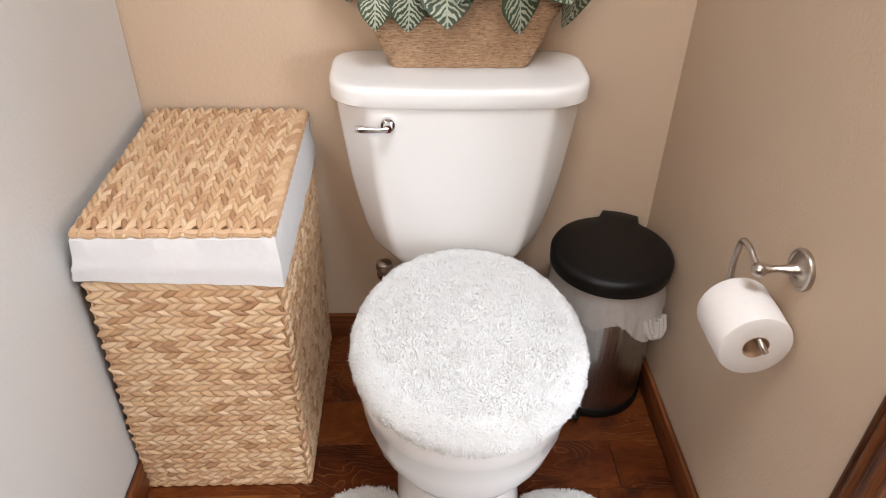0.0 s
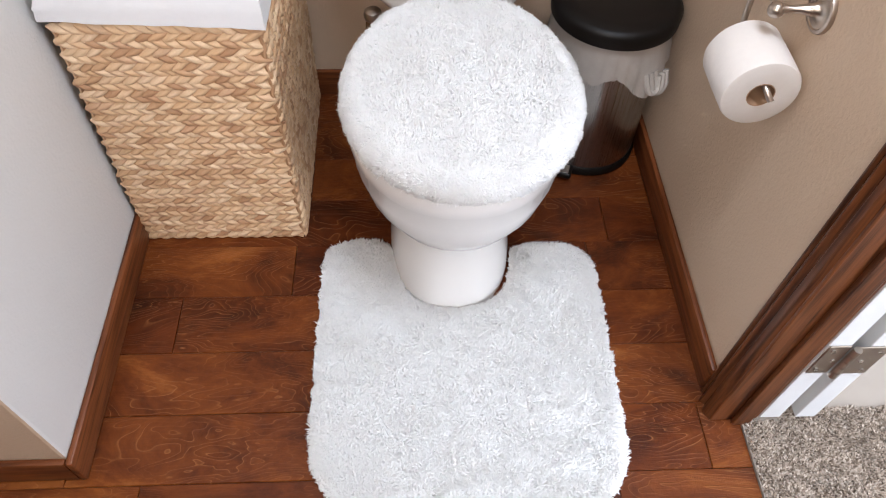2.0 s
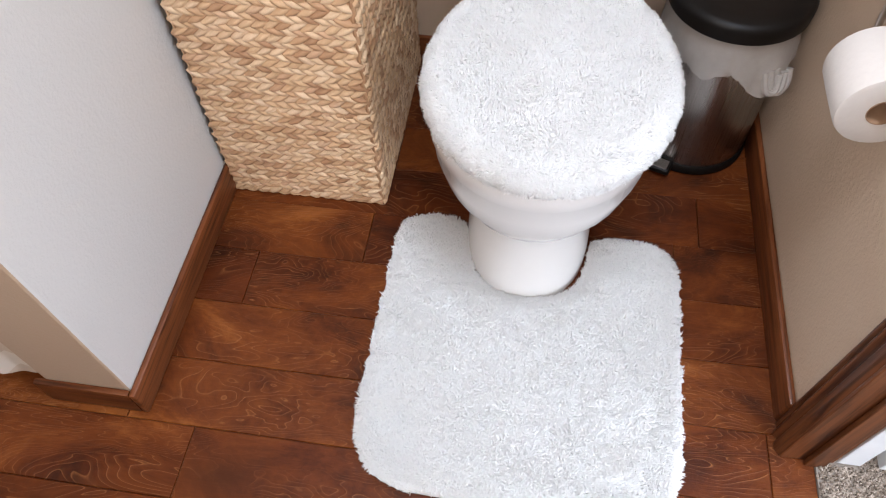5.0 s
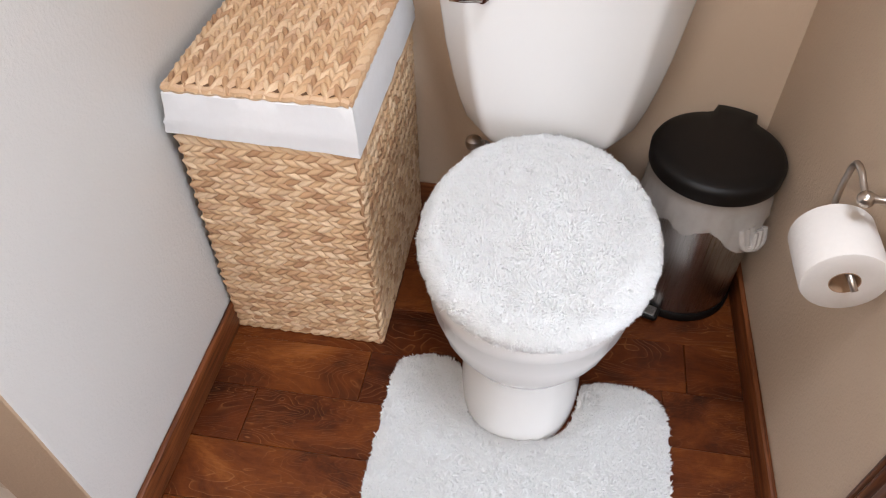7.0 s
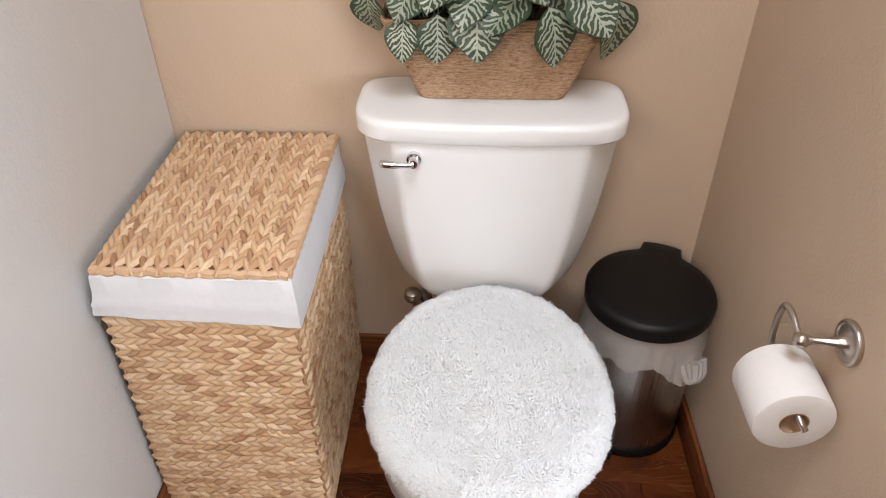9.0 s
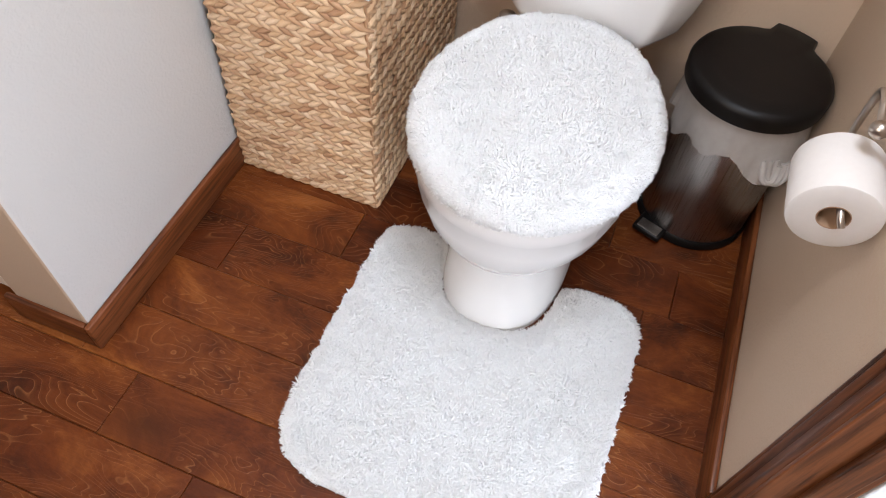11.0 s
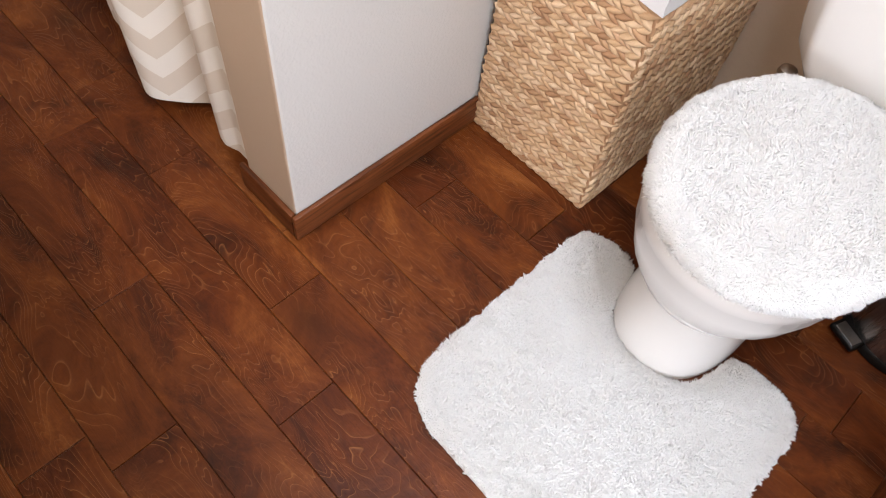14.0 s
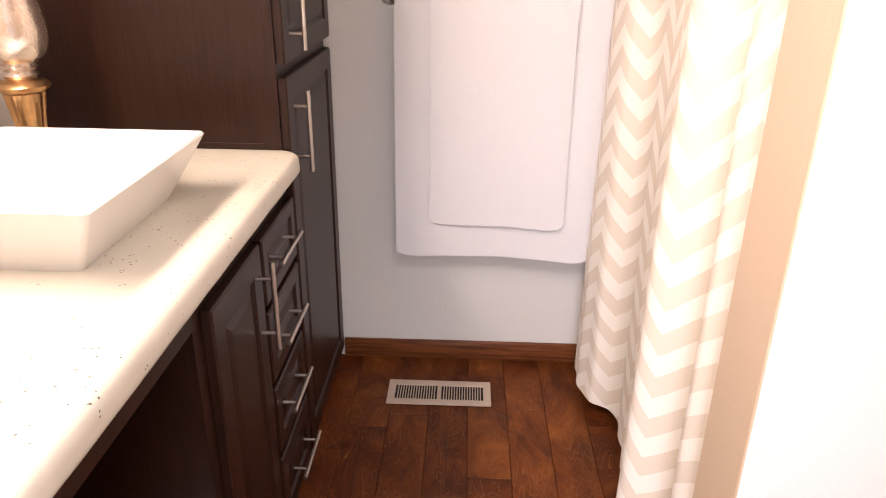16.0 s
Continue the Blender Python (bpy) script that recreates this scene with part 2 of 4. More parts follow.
BLACK = plain("black_plastic", (0.0055, 0.0043, 0.0038), 0.45, spread=0.2)
BLACK.node_tree.nodes["Principled BSDF"].inputs["Specular IOR Level"].default_value = 0.22
BAG = bag_film()
PAPER = plain("tissue_paper", (0.70, 0.665, 0.635), 0.95, spread=0.03, scale=120, bump=0.0008)
CARD = plain("cardboard_core", (0.36, 0.22, 0.13), 0.9)
JUTE = jute()
SOIL = plain("dark_soil", (0.025, 0.02, 0.015), 0.95)
VENT = plain("vent_enamel", (0.46, 0.36, 0.28), 0.4)
DARK = plain("dark_void", (0.01, 0.008, 0.007), 0.9)
GOLD = plain("antique_gold", (0.62, 0.38, 0.18), 0.32, 1.0, 0.25, 60)
MERCURY = plain("mercury_glass", (0.80, 0.66, 0.58), 0.16, 0.85, 0.35, 140, 0.002)


# ---- building blocks ----
def part(name, bm, material, parent=None, label="", smooth=False):
    me = bpy.data.meshes.new(name)
    bm.normal_update()
    bm.to_mesh(me)
    bm.free()
    me.materials.append(material)
    if smooth:
        me.polygons.foreach_set("use_smooth", [True] * len(me.polygons))
        me.set_sharp_from_angle(angle=radians(40))
    ob = new(name, me)
    if parent is not None:
        ob.parent = parent
    return tagged(ob, label)


def raw_part(name, verts, faces, material, parent=None, label="", smooth=False):
    me = bpy.data.meshes.new(name)
    me.from_pydata(verts, [], faces)
    me.materials.append(material)
    if smooth:
        me.polygons.foreach_set("use_smooth", [True] * len(me.polygons))
    ob = new(name, me)
    if parent is not None:
        ob.parent = parent
    return tagged(ob, label)


def thing(name, label, category, group="", at=(0, 0, 0), turn=0):
    ob = new(name)
    ob.matrix_basis = pose(*at, 0, 0, turn)
    ob.empty_display_size = 0.02
    return tagged(ob, label, category, group)


def box(x0, x1, y0, y1, z0, z1, bevel=0.0, seg=2, bm=None):
    b = bmesh.new()
    bmesh.ops.create_cube(b, size=1.0)
    for v in b.verts:
        v.co = Vector((x0 + (v.co.x + 0.5) * (x1 - x0), y0 + (v.co.y + 0.5) * (y1 - y0), z0 + (v.co.z + 0.5) * (z1 - z0)))
    if bevel:
        bmesh.ops.bevel(b, geom=b.edges[:] + b.verts[:], offset=bevel, segments=seg, affect="EDGES", profile=0.5)
    if bm is None:
        return b
    me = bpy.data.meshes.new("scratch")
    b.to_mesh(me)
    b.free()
    bm.from_mesh(me)
    bpy.data.meshes.remove(me)
    return bm


def loft(rings, cap0=True, cap1=True, bm=None):
    bm = bm or bmesh.new()
    rows = [[bm.verts.new(p) for p in r] for r in rings]
    n = len(rows[0])
    for a, b in zip(rows, rows[1:]):
        for i in range(n):
            j = (i + 1) % n
            bm.faces.new((a[i], a[j], b[j], b[i]))
    if cap0:
        bm.faces.new(rows[0][::-1])
    if cap1:
        bm.faces.new(rows[-1])
    return bm


def circle(r, z, n=32, cx=0.0, cy=0.0):
    return [(cx + r * math.cos(2 * math.pi * i / n), cy + r * math.sin(2 * math.pi * i / n), z) for i in range(n)]


def lathe(profile, n=32, cap0=True, cap1=True, bm=None):
    return loft([circle(r, z, n) for r, z in profile], cap0, cap1, bm)


def tube(points, r, n=10, bm=None, caps=True):
    pts = [Vector(p) for p in points]
    rings, up = [], None
    for i, p in enumerate(pts):
        d = (pts[min(i + 1, len(pts) - 1)] - pts[max(i - 1, 0)]).normalized()
        if up is None:
            up = d.orthogonal().normalized()
        up = (up - d * up.dot(d)).normalized()
        side = d.cross(up)
        rr = r[i] if isinstance(r, (list, tuple)) else r
        rings.append([p + rr * (math.cos(2 * math.pi * k / n) * up + math.sin(2 * math.pi * k / n) * side) for k in range(n)])
    return loft(rings, caps, caps, bm)


def smooth_line(points, steps=6):
    pts = [Vector(p) for p in points]
    out = []
    for i in range(len(pts) - 1):
        p0, p1, p2, p3 = pts[max(i - 1, 0)], pts[i], pts[i + 1], pts[min(i + 2, len(pts) - 1)]
        for k in range(steps):
            t = k / steps
            out.append(0.5 * (2 * p1 + (p2 - p0) * t + (2 * p0 - 5 * p1 + 4 * p2 - p3) * t * t + (3 * p1 - p0 - 3 * p2 + p3) * t ** 3))
    return out + [pts[-1]]


def rounded(corners, radii, seg=5):
    """A closed outline with rounded corners, in the plane."""
    out, n = [], len(corners)
    for i in range(n):
        p, a, b = Vector(corners[i]), Vector(corners[i - 1]), Vector(corners[(i + 1) % n])
        r = radii[i] if isinstance(radii, (list, tuple)) else radii
        s = p + (a - p).normalized() * min(r, (a - p).length * 0.49)
        e = p + (b - p).normalized() * min(r, (b - p).length * 0.49)
        for k in range(seg + 1):
            t = k / seg
            out.append((1 - t) ** 2 * s + 2 * t * (1 - t) * p + t * t * e)
    return out


def place(outline, z):
    return [(p[0], p[1], z) for p in outline]


# ---- setting ----
XL, XR, YB, YE = -0.610, 0.522, 1.435, 0.460     # toilet room: side walls, back wall, end of the partition
XF, YV = -1.985, -1.020                           # far wall, wall behind the vanity
XP = -0.775                                       # tub side of the partition
H = 2.42


def structure(name, bm, mat, label, category="wall"):
    return tagged(part(name, bm, mat), label, category, kind="structure")


structure("wall_back", box(XF - 0.1, XR + 0.12, YB, YB + 0.1, -0.05, H), TAN, "textured tan painted wall behind the toilet")
structure("wall_partition", box(XP, XL, YE, YB - 0.001, -0.02, H, 0.006), PAINT, "pale grey partition wall with a tan end face")
end = bpy.data.objects["wall_partition"].data
end.materials.append(TAN)
for p in end.polygons:
    p.material_index = 1 if p.normal.y < -0.8 else 0
structure("wall_far", box(XF - 0.1, XF, YV - 0.1, YB, -0.05, H), PAINT, "painted wall with a towel bar and floor vent")
structure("wall_vanity", box(XF, XR + 0.12, YV - 0.1, YV, -0.05, H), PAINT, "painted wall behind the vanity counter")
b = box(XR, XR + 0.115, 0.545, YB - 0.001, -0.05, H)
box(XR, XR + 0.115, YV + 0.001, -0.26, -0.05, H, bm=b)
box(XR, XR + 0.115, -0.26, 0.545, 2.06, H, bm=b)
structure("wall_right", b, TAN, "tan painted wall with a doorway to the carpeted bedroom")
structure("ceiling", box(XF - 0.1, XR + 0.12, YV - 0.1, YB + 0.1, H, H + 0.08), CEIL, "plain white ceiling", "ceiling")
# the bedroom beyond the doorway
b = box(3.4, 3.5, -2.2, -1.10, -0.05, H)
box(3.4, 3.5, 0.60, 2.8, -0.05, H, bm=b)
box(3.4, 3.5, -1.10, 0.60, -0.05, 0.7, bm=b)
box(3.4, 3.5, -1.10, 0.60, 2.2, H, bm=b)
box(0.66, 3.4, 2.7, 2.8, -0.05, H, bm=b)
box(0.66, 1.45, -2.2, -2.1, -0.05, H, bm=b)
box(2.85, 3.4, -2.2, -2.1, -0.05, H, bm=b)
box(1.45, 2.85, -2.2, -2.1, -0.05, 0.75, bm=b)
box(1.45, 2.85, -2.2, -2.1, 2.15, H, bm=b)
box(0.56, 0.66, YB + 0.1, 2.8, -0.05, H, bm=b)
box(0.56, 0.66, -2.2, YV - 0.1, -0.05, H, bm=b)
structure("wall_bedroom", b, PAINT, "plain painted bedroom walls with two window openings")
structure("ceiling_bedroom", box(0.64, 3.5, -2.2, 2.8, H, H + 0.08), CEIL, "plain white bedroom ceiling", "ceiling")

BASE_H = 0.075


def baseboard(name, x0, x1, y0, y1, mat, label):
    b = box(x0, x1, y0, y1, 0.0, BASE_H, 0.004)
    return tagged(part(name, b, mat, smooth=True), label, "baseboard", kind="structure")


baseboard("baseboard_partition", XL + 0.0005, XL + 0.013, YE - 0.013, YB - 0.0005, TRIM_Y, "brown stained wooden baseboard along the partition")
baseboard("baseboard_partition_end", XP - 0.013, XL, YE - 0.013, YE - 0.0005, TRIM_X, "brown stained wooden baseboard round the partition end")
baseboard("baseboard_back", XL + 0.014, XR - 0.014, YB - 0.0125, YB - 0.0005, TRIM_X, "brown stained wooden baseboard behind the toilet")
baseboard("baseboard_right", XR - 0.013, XR - 0.0005, 0.589, YB - 0.0005, TRIM_Y, "brown stained wooden baseboard beside the waste bin")
baseboard("baseboard_far", XF + 0.0005, XF + 0.013, -0.40, 0.62, TRIM_Y, "brown stained wooden baseboard under the towels")

# door casing and jamb
cas = rounded([(XR - 0.001, 0.588), (XR - 0.009, 0.588), (XR - 0.012, 0.581), (XR - 0.006, 0.576), (XR - 0.014, 0.571), (XR - 0.020, 0.563), (XR - 0.011, 0.554), (XR - 0.018, 0.548), (XR - 0.019, 0.536), (XR - 0.012, 0.528), (XR - 0.001, 0.528)], 0.002, 2)
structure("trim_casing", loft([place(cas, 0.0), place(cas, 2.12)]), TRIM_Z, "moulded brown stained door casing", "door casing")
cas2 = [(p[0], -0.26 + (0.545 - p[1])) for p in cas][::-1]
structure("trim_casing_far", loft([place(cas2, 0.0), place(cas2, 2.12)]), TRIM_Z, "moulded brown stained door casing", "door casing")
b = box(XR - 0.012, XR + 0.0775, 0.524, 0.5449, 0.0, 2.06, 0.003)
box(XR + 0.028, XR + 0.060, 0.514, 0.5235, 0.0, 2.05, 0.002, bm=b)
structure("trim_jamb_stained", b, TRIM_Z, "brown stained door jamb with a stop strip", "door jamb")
b = box(XR + 0.078, XR + 0.1165, 0.522, 0.5449, 0.012, 2.06, 0.002)
structure("trim_jamb_white", b, WHITE_PAINT, "white painted bedroom side of the door jamb", "door jamb")
structure("trim_jamb_near", box(XR - 0.012, XR + 0.1165, -0.2599, -0.245, 0.0, 2.06, 0.003), TRIM_Z, "brown stained door jamb by the vanity", "door jamb")


# ---- bedroom door and hinge ----
door = thing("open_door", "white painted door standing open into the bedroom", "door")
part("door_slab", box(0.666, 0.703, 0.520, 1.28, 0.015, 2.04, 0.002), WHITE_PAINT, door)
for hz in (0.245, 1.0, 1.82):
    hinge = part("hinge", box(0.602, 0.6365, 0.5185, 0.5212, hz - 0.044, hz + 0.044, 0.001), NICKEL, door, "satin nickel butt hinge")
    part("leaf_plate", box(0.646, 0.699, 0.5160, 0.5187, hz - 0.044, hz + 0.044, 0.001), NICKEL, hinge)
    k = bmesh.new()
    for i in range(5):
        tube([(0.643, 0.513, hz - 0.044 + i * 0.0178), (0.643, 0.513, hz - 0.0272 + i * 0.0178)], 0.0065, 12, k)
    part("knuckle", k, NICKEL, hinge, smooth=True)
    for sx, sy, sz in ((0.612, 0.5184, -0.030), (0.625, 0.5184, 0.0), (0.612, 0.5184, 0.030), (0.686, 0.5158, -0.030), (0.670, 0.5158, 0.0), (0.686, 0.5158, 0.030)):
        part("screw", tube([(sx, sy, hz + sz), (sx, sy - 0.0014, hz + sz)], 0.004, 10), CHROME, hinge)


# ---- toilet ----
TX = 0.047


def bowl_ring(z, yf, yb, hw, pw=2.2, n=40):
    yc = yf + (yb - yf) * 0.46
    out = []
    for i in range(n):
        a = 2 * math.pi * i / n
        c, s = math.cos(a), math.sin(a)
        x = hw * math.copysign(abs(c) ** (2 / pw), c)
        y = (yb - yc if s > 0 else yc - yf) * math.copysign(abs(s) ** (2 / pw), s)
        out.append((TX + x, yc + y, z))
    return out


toilet = thing("toilet", "white glazed china toilet standing on the wooden floor", "toilet")
rings = [bowl_ring(*r) for r in (
    (0.0, 0.772, 1.24, 0.127, 2.5), (0.02, 0.774, 1.24, 0.126, 2.5), (0.05, 0.780, 1.24, 0.122, 2.45), (0.09, 0.789, 1.235, 0.117, 2.35), (0.13, 0.799, 1.23, 0.112, 2.2), (0.175, 0.799, 1.23, 0.112, 2.2),
    (0.197, 0.790, 1.22, 0.113, 2.15), (0.210, 0.770, 1.21, 0.128, 2.1), (0.235, 0.750, 1.20, 0.150, 2.1), (0.28, 0.728, 1.20, 0.173, 2.1), (0.33, 0.715, 1.20, 0.184, 2.1), (0.372, 0.710, 1.20, 0.187, 2.1), (0.379, 0.706, 1.20, 0.190, 2.1),
    (0.415, 0.704, 1.20, 0.191, 2.1), (0.426, 0.710, 1.20, 0.186, 2.1), (0.431, 0.74, 1.18, 0.15, 2.1))]
part("bowl", loft(rings), CHINA, toilet, smooth=True)
b = box(TX - 0.10, TX + 0.10, 1.15, 1.40, 0.24, 0.369, 0.02, 4)
part("tank_shelf", b, CHINA, toilet, smooth=True)
rings = [bowl_ring(z, yf, 1.13, hw, 2.1) for z, yf, hw in ((0.434, 0.708, 0.180), (0.438, 0.702, 0.184), (0.449, 0.702, 0.184), (0.453, 0.71, 0.180))]
part("seat", loft(rings), CHINA, toilet, smooth=True)


def tank_ring(z, hw, yf, yb=1.415, ch=0.06):
    o = rounded([(TX + hw, yb), (TX - hw, yb), (TX - hw, yf + 0.072), (TX - hw + ch, yf + 0.004), (TX, yf - 0.004), (TX + hw - ch, yf + 0.004), (TX + hw, yf + 0.072)], [0.02, 0.02, 0.014, 0.014, 0.05, 0.014, 0.014], 4)
    return place(o, z)


rings = [tank_ring(*r) for r in (
    (0.370, 0.130, 1.262, 1.39, 0.045), (0.373, 0.148, 1.242, 1.40, 0.048), (0.384, 0.164, 1.230, 1.41, 0.050), (0.405, 0.178, 1.225, 1.412, 0.052), (0.45, 0.192, 1.223, 1.415, 0.054),
    (0.50, 0.204, 1.222, 1.415, 0.057), (0.57, 0.217, 1.221, 1.415, 0.060), (0.65, 0.227, 1.220, 1.415, 0.063), (0.70, 0.233, 1.219, 1.415, 0.064), (0.745, 0.237, 1.218, 1.415, 0.065))]
part("tank", loft(rings), CHINA, toilet, smooth=True)


def lid_ring(z, g):
    hw, yf, yb = 0.246 + g, 1.214 - g, 1.421 + g
    o = rounded([(TX + hw, yb), (TX - hw, yb), (TX - hw, yf + 0.006), (TX, yf - 0.009), (TX + hw, yf + 0.006)], [0.06, 0.06, 0.085, 0.10, 0.085], 9)
    return place(o, z)


tank_lid = part("tank_lid", loft([lid_ring(z, g) for z, g in ((0.743, -0.012), (0.743, -0.003), (0.747, 0.0), (0.770, 0.0), (0.776, -0.0015), (0.780, -0.005), (0.7815, -0.012), (0.782, -0.03))]), CHINA, toilet, smooth=True)
lever = part("flush_lever", loft([[(x, y, z) for x, z, y in [(px, pz, py) for px, pz, py in ring]] for ring in [[(TX - 0.135 + 0.013 * math.cos(a), 0.713 + 0.013 * math.sin(a), yy) for a in [2 * math.pi * i / 24 for i in range(24)]] for yy in (1.221, 1.211)]]), CHROME, toilet, "chrome flush lever", True)
part("boss", tube([(TX - 0.135, 1.213, 0.713), (TX - 0.135, 1.195, 0.713)], [0.010, 0.008], 16), CHROME, lever, smooth=True)
arm = smooth_line([(TX - 0.135, 1.195, 0.713), (TX - 0.149, 1.192, 0.713), (TX - 0.169, 1.191, 0.714), (TX - 0.193, 1.193, 0.716)], 4)
part("handle", tube(arm, [0.005, 0.005, 0.0048, 0.0045, 0.0045, 0.0045, 0.005, 0.0055, 0.006, 0.0065, 0.007, 0.007, 0.005][:len(arm)], 12), CHROME, lever, smooth=True)

valve = thing("supply_valve", "chrome water supply valve with a hose below the tank", "water valve")
part("stub", tube([(-0.105, YB, 0.20), (-0.105, 1.34, 0.20)], 0.009, 12), CHROME, valve, smooth=True)
part("escutcheon", tube([(-0.105, YB - 0.001, 0.20), (-0.105, YB - 0.008, 0.20)], [0.03, 0.02], 20), CHROME, valve, smooth=True)
part("hose", tube(smooth_line([(-0.105, 1.35, 0.20), (-0.106, 1.335, 0.25), (-0.107, 1.310, 0.30), (-0.108, 1.287, 0.345)], 6), 0.006, 10), NICKEL, valve, smooth=True)
part("coupling_nut", lathe([(0.013, 0.0), (0.021, 0.006), (0.024, 0.018), (0.021, 0.03), (0.012, 0.036)], 20), NICKEL, valve, smooth=True).matrix_basis = pose(-0.108, 1.285, 0.322, 0, 0, 0) @ Matrix.Diagonal((0.8, 0.8, 0.8, 1))


# ---- plush pile ----
def tufts(points, normals, length, width, seed, curl=0.42, shape=1.0):
    """Short leaning wedges of pile on a surface; verts and faces."""
    r = np.random.default_rng(seed)
    n = len(points)
    P, N = np.array(points), np.array(normals)
    swirl = np.array([[noise.noise((p[0] * 55, p[1] * 55, p[2] * 55)), noise.noise((p[0] * 55 + 40, p[1] * 55, p[2] * 55)), noise.noise((p[0] * 80 + 7, p[1] * 80, 3.0))] for p in points])
    clump = np.array([[noise.noise((p[0] * 24, p[1] * 24, 20.0)), noise.noise((p[0] * 24, p[1] * 24, 30.0))] for p in points])
    lean = np.stack([swirl[:, 0] + clump[:, 0], swirl[:, 1] + clump[:, 1], np.zeros(n)], 1) * curl * 1.5 + r.normal(0, 0.5, (n, 3)) * curl
    D = N + lean
    D /= np.linalg.norm(D, axis=1, keepdims=True)
    L = length * shape * (0.75 + 0.5 * r.random(n)) * (1.0 + 0.35 * swirl[:, 2])
    S = np.cross(D, r.normal(0, 1, (n, 3)))
    S /= np.linalg.norm(S, axis=1, keepdims=True)
    T = np.cross(D, S)
    w = width * (0.7 + 0.6 * r.random(n))
    base = [P + (S * math.cos(k * 2.094) + T * math.sin(k * 2.094)) * w[:, None] * 0.8 for k in range(3)]
    mid = [P + D * (L * 0.6)[:, None] + (S * math.cos(k * 2.094) + T * math.sin(k * 2.094)) * w[:, None] for k in range(3)]
    tip = P + D * L[:, None] + lean * (L * 0.25)[:, None]
    verts = np.stack(base + mid + [tip], 1).reshape(-1, 3)
    faces = []
    for i in range(n):
        o = 7 * i
        for k in range(3):
            j = (k + 1) % 3
            faces.append((o + k, o + j, o + 3 + j, o + 3 + k))
            faces.append((o + 3 + k, o + 3 + j, o + 6))
    return verts.tolist(), faces


# lid cover: a padded oval with pile over its top and rolled rim
cover = thing("toilet_lid_cover", "white shaggy plush cover over the toilet lid", "lid cover")
CY, CA, CB, CZ = 0.930, 0.196, 0.239, 0.471


def cover_point(a, f):
    """f from 0 at the middle to 1 at the rim, up to 1.35 round and under it."""
    egg = 1.0 + 0.05 * math.sin(a)
    k = min(f, 1.0)
    rad = k if f <= 0.85 else 0.85 + 0.13 * math.sin((f - 0.85) / 0.5 * math.pi * 0.62)
    drop = 0.012 * k * k if f <= 0.85 else 0.0087 + 0.030 * (1 - math.cos((f - 0.85) / 0.5 * math.pi * 0.55))
    x, y = CA * rad * math.cos(a) * (1 - 0.04 * math.sin(a)), CB * rad * math.sin(a)
    z = CZ + 0.008 - drop + 0.004 * noise.noise((x * 9, y * 9, 1.0)) + 0.0014 * noise.noise((x * 48, y * 48, 6.0))
    return Vector((TX + 0.004 + x, CY + y, z))


rows = [[cover_point(2 * math.pi * i / 64, f) for i in range(64)] for f in (0.04, 0.12, 0.2, 0.28, 0.36, 0.44, 0.52, 0.6, 0.68, 0.76, 0.83, 0.88, 0.95, 1.05, 1.15, 1.25, 1.35)]
part("backing", loft(rows[::-1]), PILE, cover, smooth=True)
pts, nrm = [], []
while len(pts) < 58000:
    f, a = 1.35 * math.sqrt(random.random()), random.random() * 2 * math.pi
    if f > 1 and random.random() > 0.9:
        continue
    p = cover_point(a, f)
    e = 0.01
    u, w = cover_point(a + e, f) - p, cover_point(a, f + e) - p
    nn = w.cross(u)
    if nn.length < 1e-9:
        nn = Vector((0, 0, 1))
    nn.normalize()
    pts.append(tuple(p)), nrm.append(tuple(nn if nn.z > -0.4 or f > 1 else -nn))
v, f = tufts(pts, nrm, 0.0102, 0.0012, 5, 0.48)
tagged(raw_part("pile", v, f, PILE, cover, smooth=True), kind="stuff")

# contour mat
mat_edge = rounded([(-0.223, 0.378), (0.343, 0.363), (0.353, 0.929), (0.174, 0.931), (0.172, 0.846), (0.134, 0.784), (0.046, 0.767), (-0.026, 0.782), (-0.066, 0.840), (-0.074, 0.946), (-0.221, 0.946)],
                   [0.13, 0.13, 0.095, 0.060, 0.06, 0.06, 0.08, 0.06, 0.06, 0.060, 0.075], 10)
mat_thing = thing("contour_bath_mat", "white shaggy contour bath mat round the toilet foot", "bath mat")
mat_in = [Vector((p[0] + (0.06 - p[0]) * 0.02, p[1] + (0.62 - p[1]) * 0.02)) for p in mat_edge]
part("backing", loft([place(mat_edge, 0.002), place(mat_edge, 0.0065), place(mat_in, 0.0150)]), PILE, mat_thing)


def inside(x, y, poly):
    c = False
    for i in range(len(poly)):
        (x1, y1), (x2, y2) = poly[i - 1][:2], poly[i][:2]
        if (y1 > y) != (y2 > y) and x < (x2 - x1) * (y - y1) / (y2 - y1) + x1:
            c = not c
    return c


edge = np.array([tuple(a.lerp(c, k / 12)) for a, c in zip(mat_edge, mat_edge[1:] + mat_edge[:1]) for k in range(12)])
pts, nrm, tall = [], [], []
mrng = np.random.default_rng(8)
for x, y in mrng.random((118000, 2)) * (0.612, 0.612) + (-0.241, 0.352):
    wob = 0.003 * noise.noise((x * 60, y * 60, 9.0))
    if not inside(x + wob, y + wob, mat_edge):
        continue
    d = edge - (x, y)
    k = int(np.argmin((d * d).sum(1)))
    dist = math.hypot(*d[k])
    o = d[k] / (dist + 1e-6) * max(0.0, 1 - dist / 0.022) * 0.95
    pts.append((x, y, 0.0070 + 0.0090 * min(1.0, dist / 0.016) + 0.0022 * noise.noise((x * 42, y * 42, 0.0))))
    tall.append(0.85 + 0.15 * min(1.0, dist / 0.02))
    nrm.append((o[0], o[1], 1.0))
v, f = tufts(pts, nrm, 0.0100, 0.0012, 9, 0.48, np.array(tall))
